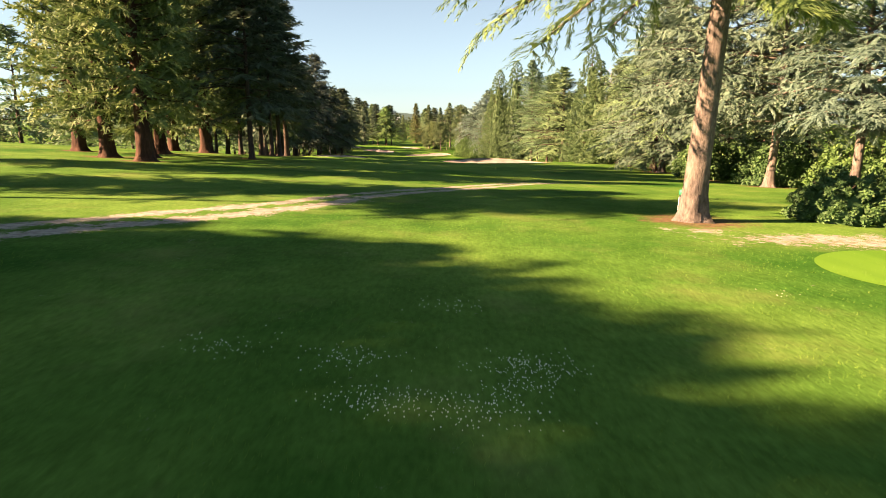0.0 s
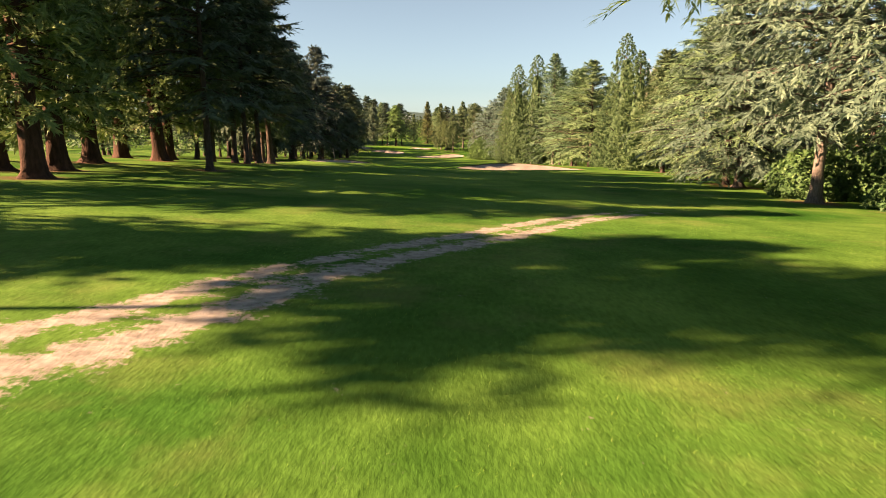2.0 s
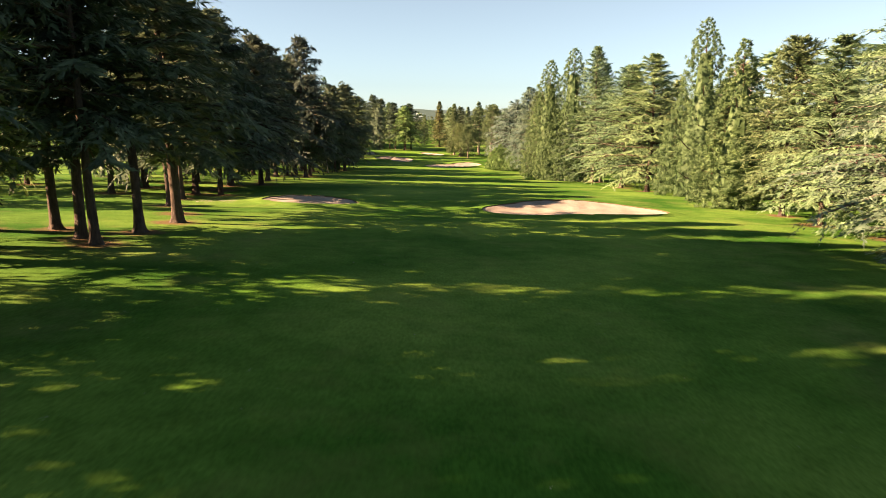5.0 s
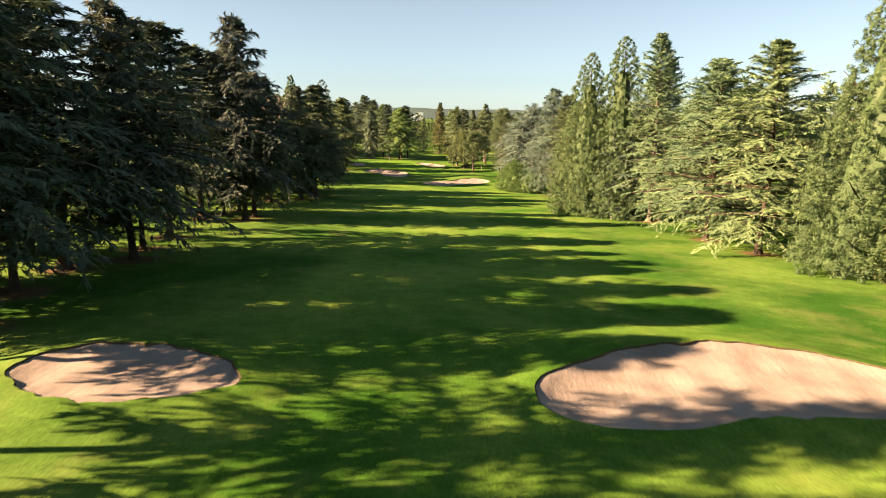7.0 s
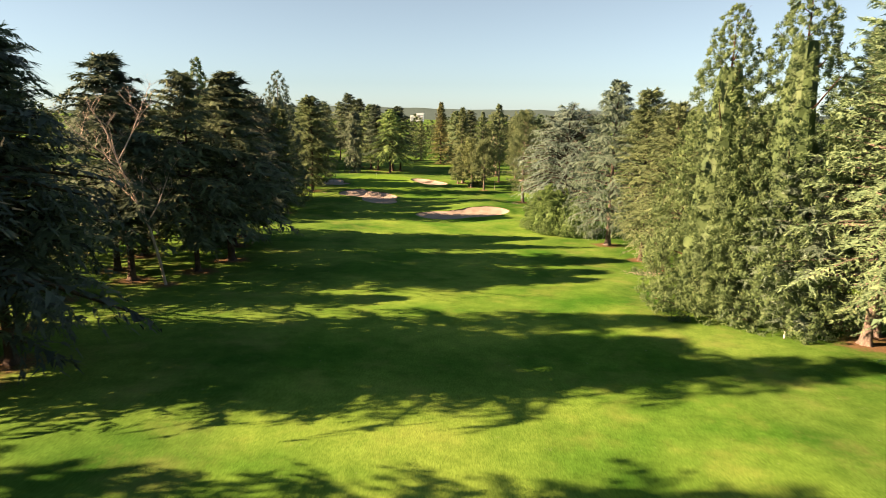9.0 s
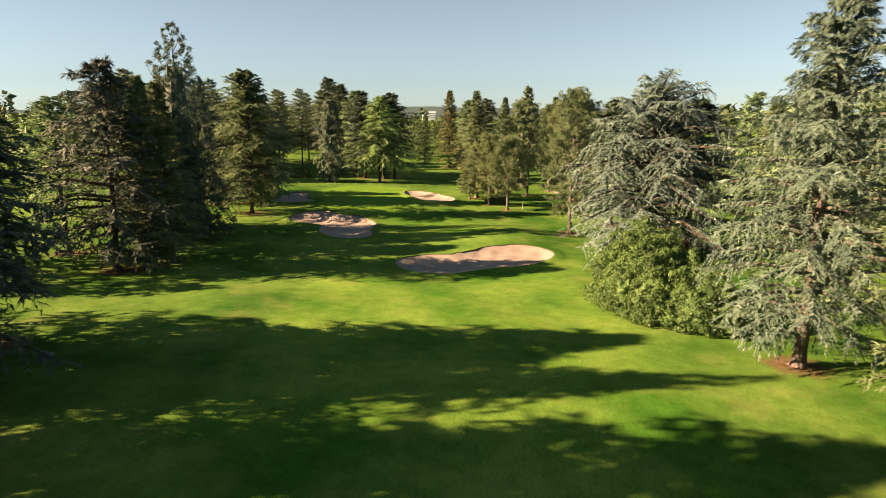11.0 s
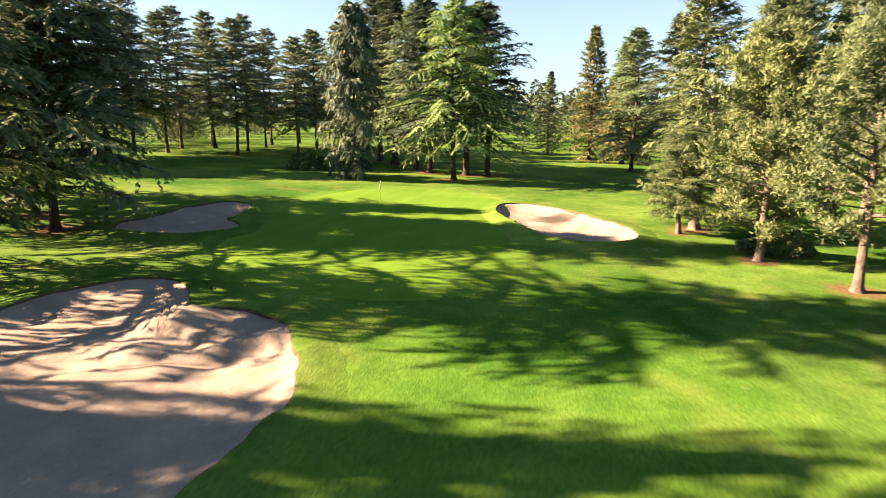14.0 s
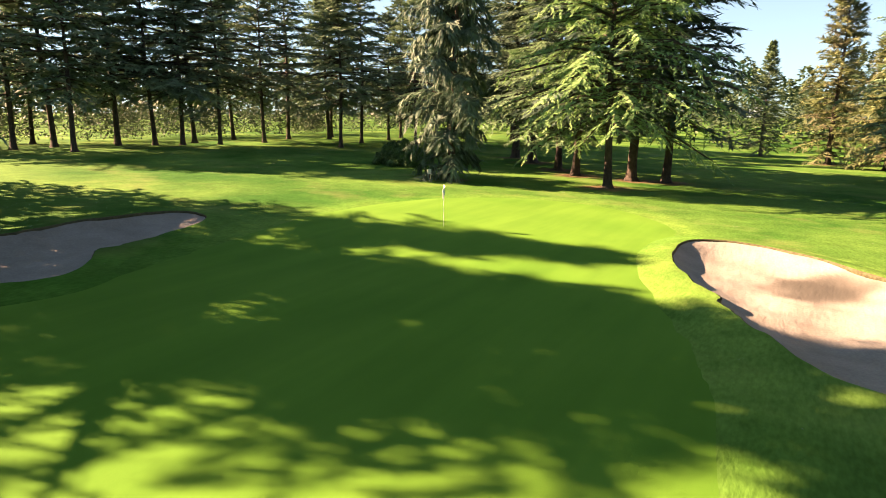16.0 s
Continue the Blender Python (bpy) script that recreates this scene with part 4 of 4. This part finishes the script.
        for sign in (1, -1):
            wide_b = half * g.uniform(.5, 1.3, (NL, NB))
            tip = spine + across * (sign * wide_b)[..., None] + way_b * (wide_b * g.uniform(.3, .9, (NL, NB)))[..., None]
            tip[..., 2] -= wide_b * (.15 + .38 * k["hang"])
            tip += g.normal(0, .08, tip.shape)
            fronds.append(np.stack([spine[:, :-1], spine[:, 1:], tip[:, :-1]], 2))
        hv = np.concatenate(fronds, 1).reshape(-1, 3, 3)
        hv = (hv + g.normal(0, .05, hv.shape)).reshape(-1, 3)
        parts.append((hv, np.arange(len(hv)).reshape(-1, 3)))
    cv, cf = [], []
    for pv, pf in parts:
        cf += (np.asarray(pf) + sum(len(q_) for q_ in cv)).tolist()
        cv.append(np.asarray(pv))
    cv = np.concatenate(cv)
    tree = new({"grey": "cedar"}.get(kind.split("_")[0], kind.split("_")[0]) + "_tree")
    mesh_object("trunk", *join(wood), k["bark"], tree)
    mesh_object("crown", cv, cf, k["leaf"], tree, smooth=False)
    return tree


def dead_tree(tall, wide, seed):
    """A bare tree: a slender trunk that forks into rising branches and fine twigs."""
    g = np.random.default_rng(seed)
    pieces = {"trunk": [], "branches": []}

    def grow_branch(p, d, length, r, depth):
        pts, bend = [np.array(p)], d
        for _ in range(5):
            bend = unit(bend + g.normal(0, .09 + .03 * depth, 3) + np.array((0, 0, .04)))
            pts.append(pts[-1] + bend * length / 5)
        pieces["trunk" if depth == 0 else "branches"].append(tube(pts, [r, r * .88, r * .74, r * .6, r * .44, r * .18], (7, 5, 4, 3, 3)[depth]))
        if depth < 4:
            for i in range((9, 5, 4, 3)[depth]):
                w = i * 2.4 + g.uniform(0, 1)
                q = g.uniform(.42, .98) if depth == 0 else g.uniform(.3, .95)
                at_ = pts[int(q * 5)] + (pts[min(int(q * 5) + 1, 5)] - pts[int(q * 5)]) * (q * 5 % 1)
                side = np.array((math.cos(w), math.sin(w), g.uniform(.3, .9)))
                grow_branch(at_, unit(bend * .55 + side * .75), length * g.uniform(.26, .42) * (1.2 if depth else 1), max(r * .42, .012), depth + 1)

    grow_branch((0, 0, -.3), np.array((.08, .02, 1.0)), tall * .92, .17, 0)
    tree = new("dead_tree")
    for part_, some in pieces.items():
        mesh_object(part_, *join(some), BARK_WHITE, tree)
    return tree


FIRST = {}
STOCK = {"fir_full": 2, "cedar_low": 3, "cedar_skirt": 3, "fir_brown": 2, "cedar_dark": 3, "cedar_green": 3, "cedar_grey": 2, "sequoia_old": 2, "sequoia_spire": 2, "cedar_row": 2, "cedar_far": 3, "fir_far": 2, "pine": 2, "fir": 2}
for i, (kind, x, y, tall, wide, turn) in enumerate(PLAN):
    which = (kind, i % STOCK.get(kind, 1))
    m = pose(x, y, height(x, y) - 0.06, 0, 0, turn)
    if which not in FIRST:
        seed = 11 + 7 * len(FIRST)
        made = dead_tree(tall, wide, seed) if kind == "dead_tree" else conifer(kind, tall, wide, seed)
        made.matrix_basis = m
        FIRST[which] = (made, tall, wide)
        tagged(made, LABELS[kind], "tree", "trees of the golf course")
    else:
        first, t0, w0 = FIRST[which]
        copy_thing(first, m @ Matrix.Diagonal((wide / w0, wide / w0, tall / t0, 1)))


# ---- shrubs ----
def shrub(wide, deep, tall, leaf, count, size, seed, name="laurel_bush"):
    """A mound of broad leaves in swelling clumps over a dense heart and a few stems."""
    g = np.random.default_rng(seed)
    box = np.array((wide, deep, tall))
    clumps = max(60, int(7.0 * wide * tall))
    th, ph = np.arange(clumps) * 2.39996, np.arccos(1 - 1.02 * (np.arange(clumps) + .5) / clumps)
    cd = np.stack([np.sin(ph) * np.cos(th), np.sin(ph) * np.sin(th), np.cos(ph)], -1)
    mid = cd * box * g.uniform(.70, .98, clumps)[:, None]
    mid[:, 2] = np.maximum(mid[:, 2], .12 * tall)
    rad = (.30 * (wide * tall) ** .5 / clumps ** .25) * g.uniform(.7, 1.3, clumps)
    per = count // clumps
    d = unit(g.normal(0, .8, (clumps, per, 3)) + cd[:, None] * .8 + np.array((0, 0, .25)))
    p = (mid[:, None] + d * (rad[:, None] * g.uniform(.75, 1.05, (clumps, per)))[..., None]).reshape(-1, 3)
    p[:, 2] = np.maximum(p[:, 2], .04 + g.uniform(0, .2, len(p)))
    nrm = unit(d.reshape(-1, 3) + g.normal(0, .5, p.shape))
    way = unit(np.cross(nrm, g.normal(0, 1, p.shape)) + nrm * .3 + np.array((0, 0, .15)))
    v, f = sprays(p, way, nrm, size * g.uniform(.6, 1.4, len(p)), size * .32 * g.uniform(.7, 1.3, len(p)))
    ring = np.linspace(0, 2 * np.pi, 17)[:-1]
    heart, hq = [], []
    for i, q in enumerate(np.linspace(0, np.pi / 2, 7)):
        heart += [(.72 * wide * math.cos(q) * math.cos(w) + .01, .72 * deep * math.cos(q) * math.sin(w), .74 * tall * math.sin(q) + .02) for w in ring]
        if i:
            hq += [[(i - 1) * 16 + j, (i - 1) * 16 + (j + 1) % 16, i * 16 + (j + 1) % 16, i * 16 + j] for j in range(16)]
    v, f = np.concatenate([v, np.array(heart)]), f.tolist() + [[j + len(v) for j in q] for q in hq]
    bush = new(name)
    mesh_object("foliage", v, f, leaf, bush, smooth=False)
    stems = []
    for _ in range(9):
        w = g.uniform(0, 6.28)
        e = np.array((math.cos(w) * wide * .5, math.sin(w) * deep * .5, tall * .75))
        stems.append(tube([np.array((0, 0, -.2)) + e * (.2, .2, 0), e * .5 + g.normal(0, .1, 3), e], [.08, .05, .02], 5))
    sv, sf = join(stems)
    mesh_object("stem", sv, sf, BARK, bush)
    return bush


def set_shrub(x, y, wide, deep, tall, leaf, count, size, words, seed):
    b = shrub(wide, deep, tall, leaf, count, size, seed)
    b.matrix_basis = pose(x, y, height(x, y) - .05)
    return tagged(b, words, "bush", "shrubs of the golf course")


set_shrub(18.2, 29.0, 2.0, 2.0, 2.4, LEAF_LAUREL, 9000, .17, "clipped glossy laurel bush beside the tee", 1)
set_shrub(20.8, 28.6, 2.3, 2.2, 2.6, LEAF_LAUREL, 9000, .17, "clipped glossy laurel bush beside the tee", 2)
set_shrub(29.3, 70.8, 3.4, 3.0, 4.6, LEAF_LAUREL, 6000, .34, "loose laurel bush between cedar trunks", 3)
set_shrub(33.6, 62.5, 4.2, 3.5, 4.2, LEAF_LAUREL, 6000, .34, "dark laurel thicket behind cedar trunks", 4)
set_shrub(34.5, 71.5, 4.2, 3.5, 4.5, LEAF_LAUREL, 6000, .34, "dark laurel thicket behind cedar trunks", 5)
set_shrub(36.5, 54.5, 4.5, 3.5, 5.0, LEAF_LAUREL, 6000, .34, "dark laurel thicket behind cedar trunks", 6)
set_shrub(34.0, 79.0, 4.0, 3.5, 4.0, LEAF_LAUREL, 5000, .34, "dark laurel thicket behind cedar trunks", 7)
set_shrub(10.4, 272.6, 5.9, 9.0, 8.8, LEAF_LAUREL, 76000, .19, "big rounded laurel mound at the fairway edge", 8)
set_shrub(13.6, 266.0, 4.6, 4.6, 5.2, LEAF_LAUREL, 18000, .20, "rounded laurel mound under a cedar", 9)
set_shrub(-57.0, 382.5, 3.2, 2.6, 2.5, LEAF_LAUREL, 5000, .30, "low dark round bush beside a weeping cedar", 10)
set_shrub(-3.2, 344.5, 2.6, 1.6, 1.7, NEEDLE_PINE, 3000, .30, "low dark juniper bush under pines", 11)

set_shrub(29.5, 38.5, 3.2, 3.0, 5.0, LEAF_LAUREL, 6000, .30, "leafy green thicket beyond the tee", 13)

# ---- woods beyond, as one mass of many crowns ----
def woods(spots, seed, per, size):
    g = np.random.default_rng(seed)
    P, W, N, L, B = [], [], [], [], []
    for x, y, tall, wide in spots:
        u = g.uniform(0, 1, per) ** .8
        w = g.uniform(0, 2 * np.pi, per)
        storey = .5 + .5 * np.sin(u * 40 + x)
        r = wide * (1 - u) ** .6 * (.55 + .45 * storey) * np.sqrt(g.uniform(.15, 1, per))
        z0 = height(np.clip(x, -2500, 2500), y)
        P.append(np.stack([x + r * np.cos(w), y + r * np.sin(w), z0 + tall * (.06 + .94 * u)], -1))
        W.append(unit(np.stack([np.cos(w), np.sin(w), g.normal(-.1, .45, per)], -1)))
        N.append(unit(g.normal(0, .5, (per, 3)) + np.array((0, 0, 1.0))))
        L.append(size * tall / 20 * g.uniform(.6, 1.4, per))
        B.append(size * .36 * tall / 20 * g.uniform(.7, 1.3, per))
    return sprays(np.concatenate(P), np.concatenate(W), np.concatenate(N), np.concatenate(L), np.concatenate(B))


g = random.Random(9)
spots = []
for _ in range(230):
    spots.append((g.uniform(-290, -155), g.uniform(-30, 640), g.uniform(14, 24), g.uniform(4.5, 7)))
for _ in range(110):
    spots.append((g.uniform(72, 200), g.uniform(-20, 640), g.uniform(15, 25), g.uniform(4.5, 7)))
for _ in range(170):
    spots.append((g.uniform(-130, 80), 462 + g.uniform(0, 1) ** 1.5 * 240, g.uniform(12, 21), g.uniform(4.5, 7)))
for _ in range(60):
    spots.append((g.uniform(12, 75), g.uniform(372, 470), g.uniform(9, 15), g.uniform(4.5, 6.5)))
for _ in range(60):
    spots.append((g.uniform(-128, -106), g.uniform(340, 500), g.uniform(5, 15), g.uniform(3, 5)))
for _ in range(70):
    spots.append((g.uniform(-114, -104), g.uniform(350, 460), g.uniform(4, 8), g.uniform(2.5, 4)))
close = [q for q in spots if math.hypot(q[0] + 25, q[1] - 330) < 170]
away = [q for q in spots if math.hypot(q[0] + 25, q[1] - 330) >= 170]
v, f = woods(close, 4, 420, 1.05)
tagged(mesh_object("woods", v, f, WOODS, smooth=False), "mixed green woods behind the putting green", "woods", kind="stuff")
v, f = woods(away, 6, 110, 2.4)
tagged(mesh_object("woods", v, f, WOODS, smooth=False), "mixed green woods closing in the golf course", "woods", kind="stuff")

# wooded hills on the horizon, with distance haze put into their bluish base colour
def ridge(dist, base, tall, seed):
    xs = np.linspace(-3200, 3200, 260)
    hgt = base + tall * (.55 + .3 * np.sin(xs * .0017 + seed) + .15 * np.sin(xs * .0046 + 2 * seed))
    hgt = hgt + np.array([noise.noise((x * .02, seed, 0)) for x in xs]) * 4
    v = [(x, dist, -30) for x in xs] + [(x, dist + 60, z) for x, z in zip(xs, hgt)] + [(x, dist + 500, -30) for x in xs]
    n = len(xs)
    f = [[k * n + i, k * n + i + 1, (k + 1) * n + i + 1, (k + 1) * n + i] for k in (0, 1) for i in range(n - 1)]
    return v, f


HILL = plain_material("hazy_wooded_hill", (0.0468, 0.0792, 0.0828), 1.0, 0.0, 0.3)
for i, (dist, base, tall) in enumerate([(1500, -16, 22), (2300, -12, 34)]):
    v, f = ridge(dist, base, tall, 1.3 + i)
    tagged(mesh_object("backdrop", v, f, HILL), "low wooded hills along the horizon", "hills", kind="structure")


# ---- small things ----
def lathe(profile, sides=16):
    """A turned solid: rings of (radius, height)."""
    v, f = [], []
    for r, z in profile:
        v += [(r * math.cos(2 * math.pi * i / sides), r * math.sin(2 * math.pi * i / sides), z) for i in range(sides)]
    for k in range(len(profile) - 1):
        for i in range(sides):
            j = (i + 1) % sides
            f.append([k * sides + i, k * sides + j, (k + 1) * sides + j, (k + 1) * sides + i])
    f += [list(range(sides))[::-1], [(len(profile) - 1) * sides + i for i in range(sides)]]
    return v, f


def block(sx, sy, sz, at_=(0, 0, 0), edge=0.01):
    """A box with chamfered upright edges, standing on at_."""
    x, y, e = sx / 2, sy / 2, edge
    ring = [(-x + e, -y), (x - e, -y), (x, -y + e), (x, y - e), (x - e, y), (-x + e, y), (-x, y - e), (-x, -y + e)]
    v = [(at_[0] + px, at_[1] + py, at_[2] + h) for h in (0, sz) for px, py in ring]
    f = [[i, (i + 1) % 8, 8 + (i + 1) % 8, 8 + i] for i in range(8)] + [list(range(8))[::-1], list(range(8, 16))]
    return v, f


DARK_GREEN = plain_material("dark_green_plastic", (0.008, 0.17, 0.085), 0.45)
PALE_GREEN = plain_material("pale_green_bin", (0.22, 0.36, 0.25), 0.5)
WHITE = plain_material("white_paint", (0.6600, 0.6864, 0.7040), 0.5)
BLACK = plain_material("black_rubber", (0.02, 0.022, 0.02), 0.7)
STEEL = plain_material("galvanised_post", (0.35, 0.36, 0.36), 0.45)

# ball washer with a towel panel, and a litter bin beside it
washer = new("ball_washer")
mesh_object("post", *tube([(0, 0, -.2), (0, 0, .5), (0, 0, .95)], [.03, .03, .03], 10), STEEL, washer)
body = mesh_object("washer_body", *lathe([(.09, .78), (.115, .80), (.115, 1.0), (.10, 1.02)]), BLACK, washer)
mesh_object("cap", *lathe([(.13, .96), (.14, .98), (.14, 1.16), (.12, 1.2), (.05, 1.22)]), DARK_GREEN, body)
mesh_object("handle", *tube([(0, 0, 1.2), (0, 0, 1.3)], [.02, .025], 8), DARK_GREEN, body)
mesh_object("panel", *block(.26, .03, .62, (-.09, -.14, .26), .008), WHITE, washer, smooth=False)
washer.matrix_basis = pose(11.28, 29.65, height(11.28, 29.65), 0, 3, 8)
tagged(washer, "green-capped golf ball washer with a white panel on a post", "ball washer")
bin_ = new("litter_bin")
can = mesh_object("bin_body", *lathe([(.16, .0), (.17, .02), (.20, .55), (.21, .57)], 18), PALE_GREEN, bin_)
mesh_object("rim", *lathe([(.215, .55), (.23, .56), (.23, .61), (.20, .62), (.19, .57)], 18), BLACK, can)
bin_.matrix_basis = pose(11.46, 29.3, height(11.46, 29.3), 0, 0, 0)
tagged(bin_, "pale green round litter bin with a dark rim", "litter bin")

# a rake left lying in the lobed bunker
rake = new("bunker_rake")
mesh_object("handle", *tube([(0, 0, .05), (.9, .02, .06), (1.8, 0, .05)], [.016, .016, .015], 8), STEEL, rake)
head = mesh_object("head", *block(.06, .56, .05, (1.83, 0, .02), .012), BLACK, rake, smooth=False)
for i in range(9):
    mesh_object("tine", *tube([(1.83, -.24 + .06 * i, .03), (1.84, -.24 + .06 * i, -.05)], [.009, .005], 6), BLACK, head)
rake.matrix_basis = pose(-33.4, 313.2, height(-33.4, 313.2) - .06, 0, 6, 30)
tagged(rake, "long-handled sand rake lying in a bunker", "rake")

# the flag in its hole
flag = new("golf_flag")
stick = mesh_object("flagstick", *tube([(0, 0, -.1), (0, 0, 1.0), (0, 0, 2.15)], [.014, .013, .012], 8), WHITE, flag)
fv, ff = [], []
for i in range(7):
    for k in range(6):
        u, w = i / 6, k / 5
        fv.append((.02 + .22 * u * (1 - .25 * w), .06 * math.sin(u * 5 + w * 2), 2.12 - .52 * w - .25 * u))
for i in range(6):
    for k in range(5):
        ff.append([i * 6 + k, i * 6 + k + 1, (i + 1) * 6 + k + 1, (i + 1) * 6 + k])
cloth = mesh_object("flag_cloth", fv, ff, WHITE, stick)
solid = cloth.modifiers.new("thick", "SOLIDIFY")
solid.thickness = 0.006
flag.matrix_basis = pose(-35.8, 355.2, height(-35.8, 355.2) + .07, 0, 0, -60)
tagged(flag, "white flag hanging slack on a thin white flagstick", "golf flag")

# a marker stake, a white notice by the weeping cedar
stake = new("marker_stake")
mesh_object("stake", *block(.09, .09, .75, (0, 0, -.1), .015), WHITE, stake, smooth=False)
mesh_object("stake_foot", *block(.12, .12, .12, (0, 0, -.05), .015), BLACK, stake, smooth=False)
stake.matrix_basis = pose(21.8, 204.6, height(21.8, 204.6))
tagged(stake, "short white distance stake in the grass", "marker stake")
notice = new("notice_board")
mesh_object("post", *block(.08, .08, 1.1, (0, 0, -.2), .01), BARK, notice, smooth=False)
mesh_object("board", *block(.32, .04, .4, (0, -.07, .62), .01), STEEL, notice, smooth=False)
notice.matrix_basis = pose(-46.6, 371.2, height(-46.6, 371.2), 0, 0, 20)
tagged(notice, "small grey notice board on a wooden post", "notice board")

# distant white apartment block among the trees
# the white of the walls has a blue tint in its base colour
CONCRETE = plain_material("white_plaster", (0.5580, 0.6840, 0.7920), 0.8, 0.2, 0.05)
PANE = plain_material("far_window", (0.16, 0.19, 0.22), 0.2, 0.5, 0.1)
tower = new("apartment_building")
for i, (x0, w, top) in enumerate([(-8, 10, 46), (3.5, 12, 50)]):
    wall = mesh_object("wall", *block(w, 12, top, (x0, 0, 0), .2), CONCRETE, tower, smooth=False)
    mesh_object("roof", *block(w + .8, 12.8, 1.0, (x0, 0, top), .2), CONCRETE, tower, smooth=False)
    for k in range(4):
        for j in range(4):
            mesh_object("window", *block(2.4, .3, 1.7, (x0 - w / 2 + (j + .75) * w / 4.5, -6.05, top - 4.2 - 3.3 * k), .05), PANE, wall, smooth=False)
tower.matrix_basis = pose(-93, 1250, -48)
tagged(tower, "distant white apartment block above the treetops", "building")

# ---- grass blades of the long rough near the tee, and clover heads ----
BLADE = leaf_material("grass_blades", (0.036, 0.105, 0.011), (0.085, 0.174, 0.024), (0.122, 0.186, 0.040), 0.3)
CLOVER = plain_material("clover_heads", (0.62, 0.64, 0.55), 0.9, 0.1)
rg = np.random.default_rng(3)
n = 90000
bx, by = rg.uniform(-18, 18, n), 3.5 + 56 * rg.uniform(0, 1, n) ** 1.35
keep = rg.uniform(0, 1, n) > np.clip(track_mask(bx, by) * 1.5, 0, .95)
clump = np.sin(bx * 1.3 + 2 * np.sin(by * .8)) * np.sin(by * 1.1 + np.sin(bx * .9))
keep &= rg.uniform(0, 1, n) < .55 + .45 * clump
bx, by = bx[keep], by[keep]
n = len(bx)
lean_ = np.stack([.35 + rg.normal(0, .45, n), rg.normal(0, .45, n), np.ones(n)], -1)
v, f = needles(np.stack([bx, by, land(bx, by) - .01], -1), unit(lean_), unit(rg.normal(0, 1, (n, 3))), rg.uniform(.04, .11, n), rg.uniform(.003, .007, n))
tagged(mesh_object("long_grass", v, f, BLADE, smooth=False), "tufts of longer rough grass", "grass", kind="stuff")
drifts = [(-3.8, 10.3, .5, 60), (-1.5, 9.8, .45, 90), (-.9, 8.3, .45, 130), (.5, 8.0, .5, 160), (1.4, 9.6, .45, 170), (1.3, 8.8, .3, 60), (.1, 13.0, .5, 40), (7.9, 14.5, .35, 12)]
fx = np.concatenate([rg.normal(x, r, n) for x, y, r, n in drifts])
fy = np.concatenate([rg.normal(y, r * .6, n) for x, y, r, n in drifts])
v, f = [], []
for x, y in zip(fx, fy):
    z = height(x, y) + rg.uniform(.07, .15)
    r = rg.uniform(.008, .014)
    o = len(v)
    v += [(x - r, y, z), (x, y - r, z), (x + r, y, z), (x, y + r, z), (x, y, z + r), (x, y, z - r)]
    f += [[o, o + 1, o + 4], [o + 1, o + 2, o + 4], [o + 2, o + 3, o + 4], [o + 3, o, o + 4], [o + 1, o, o + 5], [o + 2, o + 1, o + 5], [o + 3, o + 2, o + 5], [o, o + 3, o + 5]]
tagged(mesh_object("clover_flowers", v, f, CLOVER, smooth=False), "small white clover heads in long grass", "flowers", kind="stuff")
